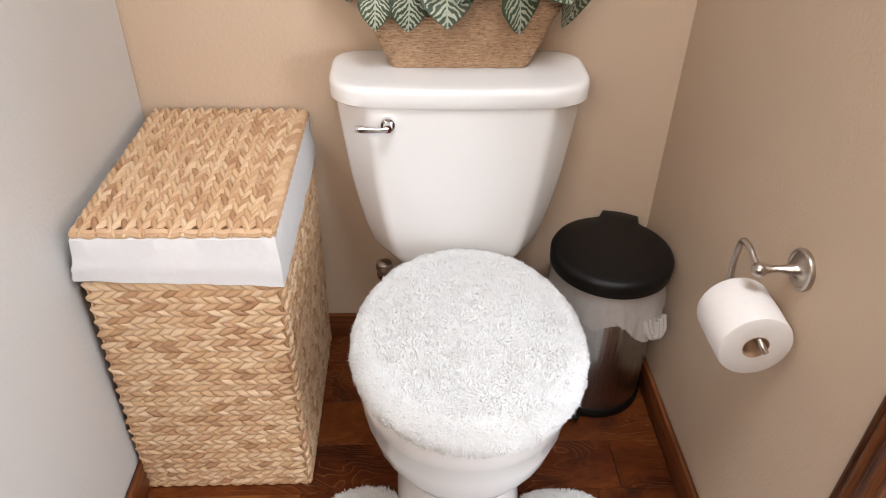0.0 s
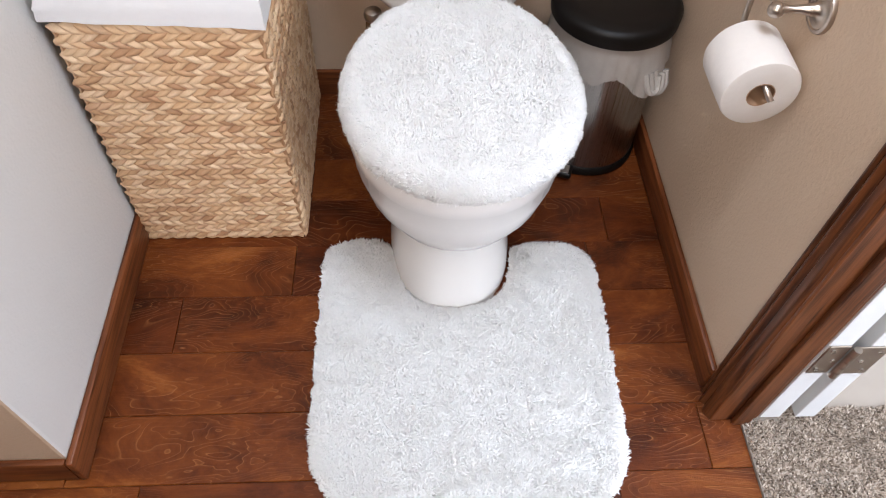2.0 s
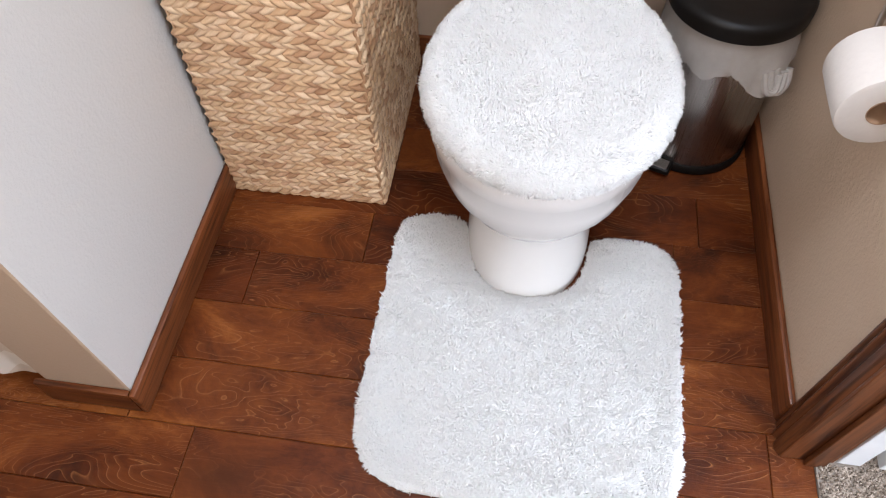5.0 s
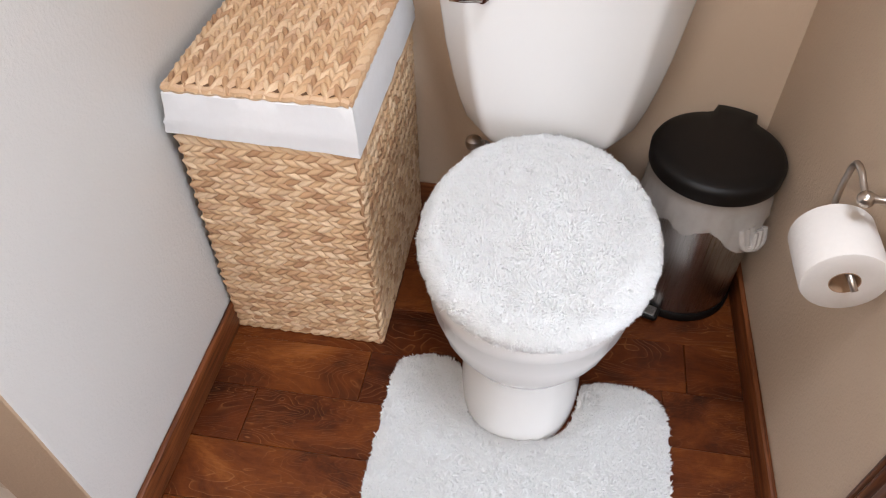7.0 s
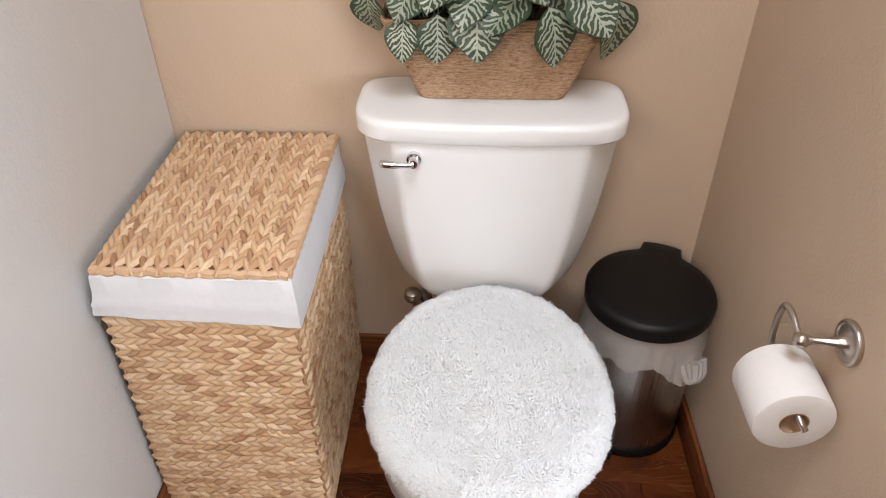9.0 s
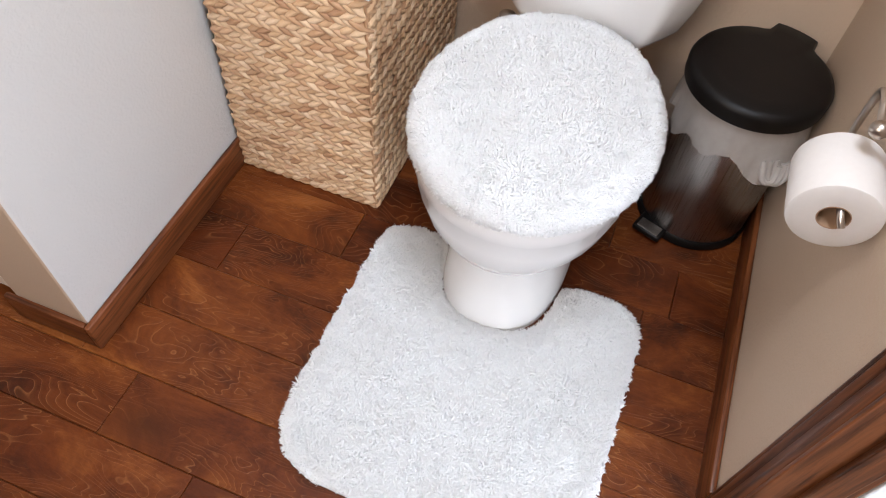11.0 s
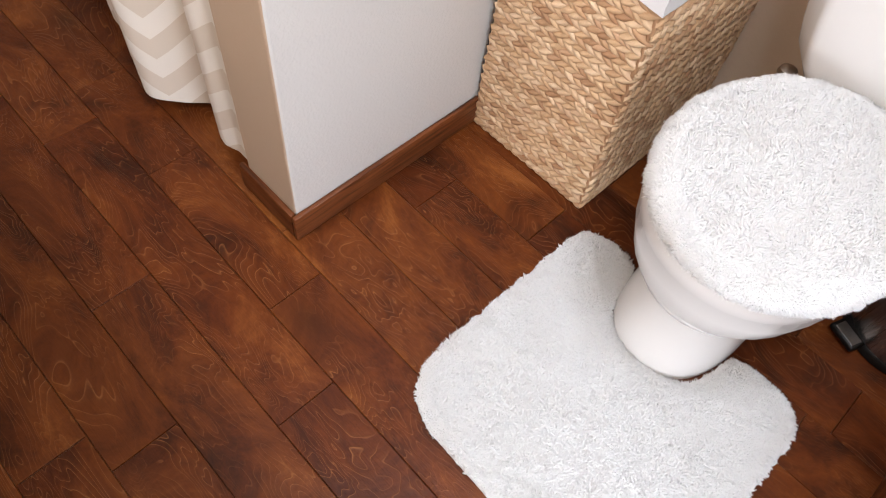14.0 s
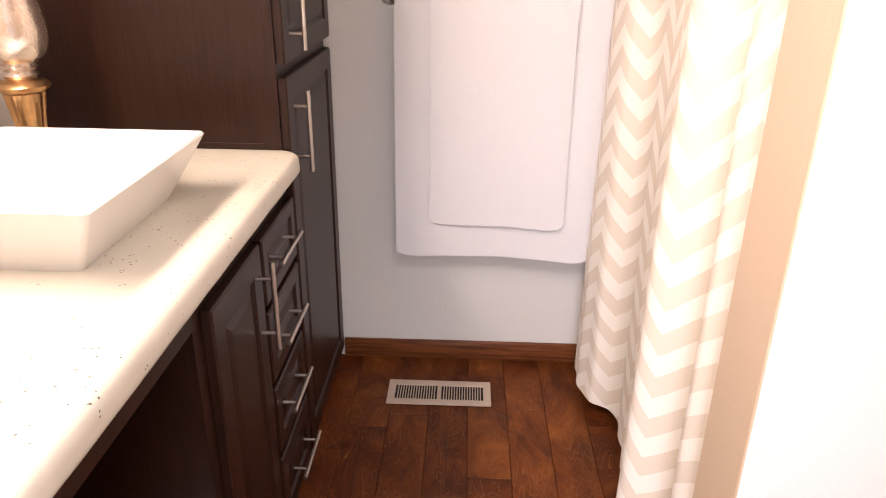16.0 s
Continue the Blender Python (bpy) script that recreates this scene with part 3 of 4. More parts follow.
tagged(raw_part("pile", v, f, PILE, mat_thing, smooth=True), kind="stuff")


# ---- hamper ----
HX0, HX1, HY0, HY1, HT, HL = -0.600, -0.268, 0.972, 1.425, 0.649, 0.541
LX0 = HX0 + 0.016          # the hamper leans in from the wall towards its lid
hamper = thing("laundry_hamper", "woven water hyacinth laundry hamper with a white liner", "laundry hamper")
# solid core whose dark colour paints the shade in the weave's gaps
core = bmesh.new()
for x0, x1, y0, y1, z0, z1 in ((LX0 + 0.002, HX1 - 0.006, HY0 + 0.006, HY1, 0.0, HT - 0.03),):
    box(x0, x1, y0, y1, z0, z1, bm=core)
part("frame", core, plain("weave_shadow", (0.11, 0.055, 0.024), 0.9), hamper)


def leaf_piece(length, width, thick):
    """A flat plaited blade with pointed ends, lying along y, bulging up in z."""
    verts, faces = [], []
    for k, (t, w, h) in enumerate(((0.0, 0.25, 0.0), (0.16, 0.75, 0.62), (0.45, 1.0, 1.0), (0.78, 0.88, 0.8), (1.0, 0.30, 0.1))):
        for q, zz in ((-1, -0.3), (-0.55, 0.72), (0, 1.0), (0.55, 0.72), (1, -0.3)):
            verts.append((q * w * width / 2, (t - 0.5) * length, h * thick * zz))
    for k in range(4):
        for q in range(4):
            a = 5 * k + q
            faces.append((a, a + 1, a + 6, a + 5))
    return verts, faces


LV, LF = leaf_piece(0.042, 0.0185, 0.0100)
PIECE = bpy.data.meshes.new("plait_blade")
PIECE.from_pydata(LV, [], LF)
PIECE.polygons.foreach_set("use_smooth", [True] * len(PIECE.polygons))
PIECE.materials.append(STRAW)
LVA = np.array(LV)


def plait(origin, along, across, out, length, height, rowh, pitch, seed, lean=28, keep=0.014, lift=1.0):
    """Poses of plaited blades that fill a rectangle: rows along one way, two blades a row."""
    r = np.random.default_rng(seed)
    rows = max(1, round(height / rowh))
    rh = height / rows
    cols = round(length / pitch)
    res = []
    wave = r.normal(0, 0.0012, rows)
    al, ac, ou = Vector(along), Vector(across), Vector(out)
    for i in range(rows):
        for half in (0, 1):
            for j in range(cols):
                u = (j + 0.45 + 0.14 * half + r.normal(0, 0.04)) * length / cols
                w = (i + 0.27 + 0.46 * half + r.normal(0, 0.012)) * rh + wave[i] * math.sin(u * 9 + i)
                ang = radians((lean if half == 0 else -lean) + r.normal(0, 2.8))
                d = al * math.cos(ang) + ac * math.sin(ang)
                s = d.cross(ou)
                u = min(max(u, keep), length - keep)
                c = Vector(origin) + al * u + ac * w + ou * (0.002 + r.normal(0, 0.0006))
                tilt = r.normal(0, 0.03) + 0.20
                z = (ou + d * tilt).normalized()
                y = (d - z * d.dot(z)).normalized()
                x = y.cross(z)
                k = 1 + r.normal(0, 0.05)
                m = Matrix((x, y, z)).transposed().to_4x4() @ Matrix.Diagonal((rh / 0.0275, k * pitch / 0.0205, lift, 1))
                m.translation = c
                res.append(m)
    return res


def joined(name, poses, parent, label="", flare=0.0, rim=1.0):
    """One mesh of many blades; flare narrows it towards the foot."""
    verts, faces = [], []
    for m in poses:
        a = np.array(m)
        o = len(verts)
        w = LVA @ a[:3, :3].T + a[:3, 3]
        if flare:
            w[:, :2] *= (1 - flare * (1 - w[:, 2:3] / rim))
        verts.extend(w.tolist())
        faces.extend([tuple(o + i for i in fc) for fc in LF])
    return tagged(raw_part(name, verts, faces, STRAW, parent, label, True), kind="stuff")


def taper(m):
    """Slides a blade away from the wall with its height, most at the wall side."""
    p = m.translation
    k = (HX1 - p.x) / (HX1 - HX0) * p.z / HT
    out = m.copy()
    out.translation = (p.x + (LX0 - HX0) * k, p.y, p.z)
    return out


def body_weave(name, *args):
    return joined(name, [taper(m) for m in plait(*args)], hamper)


body_weave("front_weave", (HX0, HY0 + 0.003, 0.006), (1, 0, 0), (0, 0, 1), (0, -1, 0), HX1 - HX0, HL - 0.006, 0.0275, 0.0215, 3)
body_weave("side_weave", (HX1 - 0.003, HY0, 0.006), (0, 1, 0), (0, 0, 1), (1, 0, 0), HY1 - HY0, HL - 0.008, 0.0275, 0.0215, 4)
body_weave("wall_side_weave", (HX0 + 0.014, HY1, 0.006), (0, -1, 0), (0, 0, 1), (-1, 0, 0), HY1 - HY0, HL - 0.002, 0.0275, 0.0215, 6)
# corner and foot edging
edging = bmesh.new()
for cx, cy in ((HX0 + 0.002, HY0 + 0.002), (HX1 - 0.002, HY0 + 0.002)):
    tube([(cx + (LX0 - HX0) * z / HT * (cx < -0.5) + 0.0012 * math.sin(z * 90), cy, z) for z in np.linspace(0.004, HL, 40)], 0.0055, 8, edging)
tube([(x, HY0 - 0.001 + 0.0015 * math.sin(x * 260), 0.007 + 0.001 * math.sin(x * 170)) for x in np.linspace(HX0, HX1, 70)], 0.0065, 8, edging)
tube([(HX1 + 0.001 + 0.0015 * math.sin(y * 260), y, 0.007) for y in np.linspace(HY0, HY1, 80)], 0.0065, 8, edging)
part("edging", edging, STRAW, hamper, smooth=True)
# liner folded over the rim
def liner_ring(z, g, seed):
    pts = []
    xl = HX0 + (LX0 - HX0) * z / HT
    for (x0, y0), (x1, y1) in (((xl - g, HY0 - g), (HX1 + g, HY0 - g)), ((HX1 + g, HY0 - g), (HX1 + g, HY1 + 0.002)), ((HX1 + g, HY1 + 0.002), (xl - g, HY1 + 0.002)), ((xl - g, HY1 + 0.002), (xl - g, HY0 - g))):
        for k in range(24):
            t = k / 24
            x, y = x0 + (x1 - x0) * t, y0 + (y1 - y0) * t
            q = 0.0026 * noise.noise((x * 22 + seed, y * 22, z * 9))
            # the hem rides up towards the wall and puckers a little
            hem = (0.016 * (HX1 - x) / (HX1 - HX0) + 0.004 * noise.noise((x * 14, y * 14, 2.0))) if seed > 2 else 0
            pts.append((x + q, y + q, z + hem))
    return pts


part("liner", loft([liner_ring(HT - 0.014, 0.000, 0), liner_ring(HT - 0.018, 0.004, 0.5), liner_ring(HT - 0.05, 0.0055, 1), liner_ring(HL + 0.045, 0.0075, 1.5), liner_ring(HL + 0.020, 0.0110, 2.2), liner_ring(HL + 0.015, 0.0098, 2.3), liner_ring(HL + 0.003, 0.0115, 2.5), liner_ring(HL - 0.002, 0.0110, 2.6), liner_ring(HL + 0.003, 0.004, 2.6)], False, False), LINEN, hamper, "white cotton liner folded over the rim", True)
# lid slab in the same dark colour, as painted shade between its blades
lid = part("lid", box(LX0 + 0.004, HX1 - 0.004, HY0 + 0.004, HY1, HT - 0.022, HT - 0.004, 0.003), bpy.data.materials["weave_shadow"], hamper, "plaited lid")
lid_poses = plait((LX0 + 0.004, HY1 - 0.004, HT - 0.008), (0, -1, 0), (1, 0, 0), (0, 0, 1), HY1 - HY0 - 0.008, HX1 - LX0 - 0.008, 0.0246, 0.0235, 7, 26, 0.012, 1.1)
lid_poses.sort(key=lambda m: m.translation.y)
for m in lid_poses[:300]:
    ob = new("plait_blade", PIECE)
    ob.parent = lid
    ob.matrix_basis = m
joined("lid_weave", lid_poses[300:], lid)
edging = bmesh.new()
tube([(x, HY0 + 0.004 + 0.0012 * math.sin(x * 240), HT - 0.011 + 0.0014 * math.sin(x * 150)) for x in np.linspace(LX0, HX1, 70)], 0.0085, 8, edging)
for cx in (LX0, HX1):
    tube([(cx + 0.001 * math.sin(y * 240), y, HT - 0.011) for y in np.linspace(HY0, HY1, 80)], 0.0058, 8, edging)
part("lid_edging", edging, STRAW, lid, smooth=True)


# ---- waste bin ----
BX, BY = 0.386, 1.255
wbin = thing("pedal_bin", "brushed steel pedal bin with a black lid", "waste bin", at=(BX, BY, 0), turn=-20)
part("body", lathe([(0.116, 0.018), (0.118, 0.03), (0.118, 0.375), (0.116, 0.378)], 48), STEEL, wbin, smooth=True)
part("base_ring", lathe([(0.118, 0.0), (0.123, 0.004), (0.123, 0.018), (0.118, 0.024)], 48), BLACK, wbin, smooth=True)


def bin_lid_ring(z, g):
    out = []
    for i in range(72):
        a = 2 * math.pi * i / 72
        r = 0.131 + g
        d = abs((a - math.pi / 2 + math.pi) % (2 * math.pi) - math.pi)
        lobe = max(0.0, min(1.0, (0.36 - d) / 0.10))
        out.append(((r + 0.030 * lobe) * math.cos(a), (r + 0.030 * lobe) * math.sin(a), z))
    return out


part("lid", loft([bin_lid_ring(z, g) for z, g in ((0.366, -0.006), (0.368, 0.0), (0.392, 0.001), (0.400, -0.003), (0.405, -0.012), (0.407, -0.04), (0.409, -0.09))]), BLACK, wbin, "black plastic lid with a hinge lobe", True)
part("hinge_block", box(-0.045, 0.045, 0.112, 0.158, 0.30, 0.37, 0.008), BLACK, wbin, smooth=True)
part("pedal", box(-0.066, 0.000, -0.152, -0.095, 0.010, 0.026, 0.006, 3), BLACK, wbin, "black foot pedal with a steel tread", True)
part("tread", box(-0.058, -0.008, -0.148, -0.122, 0.0262, 0.0285, 0.001), STEEL, wbin, "worn steel tread")

bag = thing("bin_liner_bag", "translucent white bin bag hanging over the bin rim", "bin bag", at=(BX, BY, 0), turn=-20)
rings = []
for t in np.linspace(0, 1, 9):
    ring = []
    for i in range(96):
        a = 2 * math.pi * i / 96
        w = noise.noise((math.cos(a) * 2.3, math.sin(a) * 2.3, 4.0))
        low = 0.088 + 0.045 * w + 0.050 * math.exp(-((a - 5.65) / 0.26) ** 2)
        rr = 0.1215 + 0.004 * t + 0.006 * t * (1 + noise.noise((math.cos(a) * 7, math.sin(a) * 7, t * 2))) + 0.012 * t * math.exp(-((a - 5.65) / 0.3) ** 2)
        rr += 0.0022 * math.sin(a * 31 + 3 * w) * t
        ring.append((rr * math.cos(a), rr * math.sin(a), 0.372 - low * t))
    rings.append(ring)
part("skirt", loft(rings, False, False), BAG, bag, smooth=True)
knot = bmesh.new()
for q in range(3):
    a0 = 5.52 + 0.10 * q
    tube(smooth_line([(0.130 * math.cos(a0), 0.130 * math.sin(a0), 0.30), (0.146 * math.cos(a0 + 0.04), 0.146 * math.sin(a0 + 0.04), 0.265 - 0.008 * q), (0.150 * math.cos(a0 + 0.16), 0.150 * math.sin(a0 + 0.16), 0.262), (0.140 * math.cos(a0 + 0.22), 0.140 * math.sin(a0 + 0.22), 0.29)], 5), 0.007, 8, knot)
part("gathered_tail", knot, BAG, bag, smooth=True)


# ---- toilet paper ----
holder = thing("toilet_paper_holder", "satin nickel paper holder fixed to the wall", "paper holder")
FY, FZ = 0.824, 0.672
part("flange", loft([[(XR - d, FY + r * math.cos(a), FZ + r * math.sin(a)) for a in [2 * math.pi * i / 32 for i in range(32)]] for d, r in ((0.0, 0.0315), (0.004, 0.0325), (0.007, 0.0315), (0.0085, 0.029), (0.0085, 0.027), (0.0065, 0.0255), (0.0065, 0.019), (0.009, 0.013), (0.014, 0.0095), (0.022, 0.008))]), NICKEL, holder, smooth=True)
part("post", tube([(XR - 0.018, FY, FZ), (XR - 0.03, FY + 0.003, FZ - 0.001), (XR - 0.046, FY + 0.007, FZ - 0.004), (XR - 0.054, FY + 0.009, FZ - 0.005)], [0.009, 0.006, 0.0055, 0.008], 14), NICKEL, holder, smooth=True)
KX, KY, KZ = XR - 0.060, FY + 0.010, FZ - 0.007
ball = bmesh.new()
bmesh.ops.create_uvsphere(ball, u_segments=20, v_segments=12, radius=0.0115, matrix=Matrix.Translation((KX, KY, KZ)))
part("knob", ball, NICKEL, holder, smooth=True)
RX, RZ, RY0, RY1 = XR - 0.062, 0.578, 0.772, 0.872
path = smooth_line([(KX, KY, KZ), (KX - 0.001, KY + 0.020, KZ + 0.006), (KX - 0.002, KY + 0.040, KZ + 0.013), (KX - 0.003, KY + 0.060, KZ + 0.010), (RX, RY1 + 0.030, KZ - 0.014), (RX, RY1 + 0.028, RZ + 0.035), (RX, RY1 + 0.018, RZ + 0.012), (RX, RY1 - 0.01, RZ + 0.006), (RX, RY0 + 0.03, RZ + 0.006), (RX + 0.003, RY0, RZ + 0.001), (RX + 0.010, RY0 - 0.012, RZ - 0.010)], 6)
part("arm", tube(path, 0.0046, 12), NICKEL, holder, smooth=True)

roll = thing("toilet_paper_roll", "full white toilet paper roll on the holder", "paper roll", at=(RX, 0, RZ - 0.010))
prof = ((0.020, RY0 + 0.001), (0.050, RY0), (0.0545, RY0 + 0.002), (0.056, RY0 + 0.006), (0.0565, (RY0 + RY1) / 2), (0.056, RY1 - 0.006), (0.0545, RY1 - 0.002), (0.050, RY1), (0.020, RY1 - 0.001))
part("paper", loft([[(r * math.cos(a), y, r * math.sin(a)) for a in [2 * math.pi * i / 48 for i in range(48)]] for r, y in prof] + [[(0.020 * math.cos(a), RY0 + 0.001, 0.020 * math.sin(a)) for a in [2 * math.pi * i / 48 for i in range(48)]]], False, False), PAPER, roll, smooth=True)
part("core", loft([[(r * math.cos(a), y, r * math.sin(a)) for a in [2 * math.pi * i / 32 for i in range(32)]] for r, y in ((0.0199, RY0 + 0.0005), (0.0199, RY1 - 0.0005), (0.0188, RY1 - 0.0005), (0.0188, RY0 + 0.0005), (0.0199, RY0 + 0.0005))], False, False), CARD, roll, "brown cardboard core", True)


# ---- planter with plant ----
PX, PY, PZ = TX, 1.359, 0.782
planter = thing("rope_planter", "tapered planter wrapped in jute rope on the tank", "planter", at=(PX, PY, PZ))


def planter_outline(z):
    t = z / 0.15
    hx, hy = 0.129 + 0.062 * t, 0.042 + 0.022 * t
    return rounded([(-hx, -hy), (hx, -hy), (hx, hy), (-hx, hy)], 0.02, 4)


part("shell", loft([place([p * 0.97 for p in planter_outline(z)], z) for z in (0.0, 0.15)], True, False), JUTE, planter)
for i in range(25):
    z = 0.004 + i * 0.006
    o = planter_outline(z)
    loop = [(p[0] + 0.0018 * noise.noise((p[0] * 50, i, 1)), p[1] + 0.0018 * noise.noise((p[1] * 50, i, 5)), z + 0.0022 * noise.noise((p[0] * 18, p[1] * 18, i * 3.1))) for p in o for _ in (0,)]
    dense = []
    for a, c in zip(loop, loop[1:] + loop[:1]):
        k = max(1, int((Vector(a) - Vector(c)).length / 0.02))
        dense += [tuple(Vector(a).lerp(Vector(c), q / k) + Vector((0, 0.0006 * math.sin(q * 5 + i), 0.0008 * math.sin(q * 3.3 + 2 * i)))) for q in range(k)]
    part("rope_course", tube(dense + dense[:1], 0.0038, 6, caps=False), JUTE, planter, smooth=True)
part("soil", loft([place([p * 0.94 for p in planter_outline(0.128)], 0.12), place([p * 0.9 for p in planter_outline(0.13)], 0.134)]), SOIL, planter)

plant = thing("striped_leaf_plant", "artificial plant with dark green leaves striped pale", "plant", at=(PX, PY, PZ))


def leaf_mesh(bend, cup):
    me = bpy.data.meshes.new("leaf")
    verts, faces = [], []
    L, nx, ny = 0.082, 6, 10
    for j in range(ny + 1):
        t = j / ny
        w = 22.5 * L * L * t * (1 - t) * (1.15 - 0.30 * t) + 0.0012
        y = L * t
        for i in range(-nx // 2, nx // 2 + 1):
            q = 2 * i / nx
            x = q * w
            z = -bend * t * t * L + cup * abs(q) ** 1.5 * w + 0.0012 * math.sin(j * 1.7 + q * 2)
            verts.append((x, y, z))
    for j in range(ny):
        for i in range(nx):
            a = j * (nx + 1) + i
            faces.append((a, a + 1, a + nx + 2, a + nx + 1))
    n0 = len(verts)
    verts += [(x, y, z - 0.0008) for x, y, z in verts]
    faces += [tuple(n0 + k for k in reversed(fc)) for fc in faces]
    me.from_pydata(verts, [], faces)
    me.polygons.foreach_set("use_smooth", [True] * len(me.polygons))
    me.materials.append(LEAF)
    return me


LEAVES = [leaf_mesh(0.25, 0.18), leaf_mesh(0.5, 0.1), leaf_mesh(0.1, 0.3), leaf_mesh(0.75, 0.22)]


def add_leaf(root, at, way, size, roll, kind):
    """A leaf whose stalk end is at a place, with its blade along a way."""
    y = Vector(way).normalized()
    n = Vector((0, -0.55, 0.8)) if abs(y.z) < 0.9 else Vector((0, -1, 0.2))
    z = (n - y * n.dot(y)).normalized()
    x = y.cross(z)
    m = Matrix((x, y, z)).transposed().to_4x4() @ Matrix.Rotation(radians(roll), 4, "Y") @ Matrix.Diagonal((size, size, size, 1))
    m.translation = Vector(at)
    ob = new("leaf", LEAVES[kind])
    ob.parent = plant
    ob.matrix_basis = m
    mid = (Vector(root) + Vector(at)) / 2 + Vector((0, 0, 0.02))
    part("stem", tube(smooth_line([root, mid, at], 5), 0.0016, 6), STEM, plant, smooth=True)


prng = random.Random(11)
for at, way, size, rl, kd in (
        ((-0.150, -0.070, 0.155), (-0.1, -0.5, -0.5), 0.80, 8, 1), ((-0.095, -0.078, 0.165), (0.05, -0.35, -0.8), 0.95, -10, 1), ((-0.030, -0.075, 0.195), (0.0, -0.45, -0.7), 1.25, 5, 0),
        ((0.045, -0.070, 0.205), (-0.55, -0.5, -0.5), 1.2, 12, 2), ((0.085, -0.082, 0.180), (0.35, -0.35, -0.75), 1.12, -14, 1), ((0.125, -0.075, 0.215), (0.55, -0.5, -0.55), 1.2, 10, 0),
        ((0.195, -0.060, 0.185), (0.30, -0.3, -0.85), 1.1, -20, 3), ((-0.215, -0.030, 0.185), (-0.1, -0.2, -1.0), 0.85, 20, 3), ((-0.125, -0.055, 0.225), (-0.35, -0.4, -0.5), 1.05, 0, 0),
        ((-0.075, -0.055, 0.250), (-0.25, -0.4, -0.45), 1.2, 12, 2), ((0.015, -0.060, 0.255), (0.45, -0.4, -0.3), 1.2, -8, 0), ((0.100, -0.050, 0.265), (0.4, -0.4, -0.35), 1.15, 6, 2),
        ((0.170, -0.040, 0.245), (0.6, -0.3, -0.3), 1.0, 14, 1), ((-0.170, -0.02, 0.235), (-0.6, -0.2, -0.3), 0.9, 0, 1)):
    add_leaf((at[0] * 0.5, 0.0, 0.13), at, way, size, rl, kd)
for i in range(34):
    a = prng.random() * 2 * math.pi
    rx, ry = 0.05 + 0.13 * prng.random(), 0.01 + 0.035 * prng.random()
    at = (rx * math.cos(a), min(0.06, ry * math.sin(a)), 0.20 + 0.14 * prng.random() * (1 - abs(math.cos(a)) * 0.4))
    way = (0.9 * math.cos(a) + prng.gauss(0, 0.3), 0.25 * math.sin(a) - 0.45, prng.uniform(-0.5, 0.35))
    add_leaf((at[0] * 0.4, 0.0, 0.13), at, way, prng.uniform(0.8, 1.2), prng.uniform(-25, 25), prng.randrange(4))


# ---- vanity side ----
YC, ZC = -0.400, 0.938      # cabinet fronts, counter top
counter = thing("countertop", "speckled cream stone countertop with a rounded front edge", "countertop")
prof = rounded([(YV, ZC - 0.05), (-0.372, ZC - 0.05), (-0.372, ZC), (YV, ZC)], [0.001, 0.012, 0.022, 0.001], 6)
rows = []
for x in list(np.linspace(XR - 0.004, -1.36, 30)):
    rows.append([(x, p[0] + (0.0012 * noise.noise((x * 30, p[1] * 30, 0)) if p[0] > -0.4 else 0), p[1] + (0.0008 * noise.noise((x * 40, p[0] * 30, 5)) if p[0] > -0.39 else 0)) for p in prof])
for k in range(1, 6):
    t = k / 5 * math.pi / 2
    rows.append([(-1.36 - 0.034 * math.sin(t), max(YV, p[0] - (0.034 * (1 - math.cos(t)) if p[0] > -0.45 else 0)), p[1]) for p in prof])
part("slab", loft(rows), STONE, counter, smooth=True)


def pull(parent, x, z, length, upright, y=YC - 0.0):
    """A satin bar pull with two posts."""
    h = length / 2
    ends = [(x, z - h), (x, z + h)] if upright else [(x - h, z), (x + h, z)]
    posts = [(x, z - h * 0.62), (x, z + h * 0.62)] if upright else [(x - h * 0.62, z), (x + h * 0.62, z)]
    bar = part("bar_pull", tube([(ends[0][0], y + 0.036, ends[0][1]), (ends[1][0], y + 0.036, ends[1][1])], 0.0055, 12), NICKEL, parent, "satin nickel bar pull", True)
    for px, pz in posts:
        part("post", tube([(px, y - 0.001, pz), (px, y + 0.033, pz)], 0.0042, 10), NICKEL, bar, smooth=True)


def front_panel(name, x0, x1, z0, z1, parent, y=YC, raised=True, t=0.020):
    """A moulded door or drawer front."""
    b = bmesh.new()
    def rect(g, yy):
        return [(x0 + g, yy, z0 + g), (x1 - g, yy, z0 + g), (x1 - g, yy, z1 - g), (x0 + g, yy, z1 - g)]
    rings = [rect(0, y - t), rect(0, y - 0.004), rect(0.004, y)]
    if raised:
        w = min(0.055, (z1 - z0) * 0.22)
        rings += [rect(w, y), rect(w + 0.006, y - 0.007), rect(w + 0.016, y - 0.007), rect(w + 0.034, y - 0.001)]
    return part(name, loft(rings, True, True, b), ESPRESSO, parent)


GROUPV = "vanity units under the counter"
unit = thing("drawer_cabinet", "dark espresso four-drawer base cabinet with bar pulls", "cabinet", GROUPV)
part("body", box(-1.395, -1.092, YV + 0.002, YC - 0.021, 0.0, ZC - 0.051), ESPRESSO, unit)
for z0, z1, raised in ((0.665, 0.822, True), (0.465, 0.645, True), (0.262, 0.445, True), (0.035, 0.242, True)):
    d = front_panel("drawer", -1.388, -1.100, z0, z1, unit, raised=raised)
    xh, zh = {0.665: (-1.207, 0.764), 0.465: (-1.211, 0.564), 0.262: (-1.213, 0.376), 0.035: (-1.256, 0.138)}[z0]
    pull(d, xh, zh, 0.190, False)

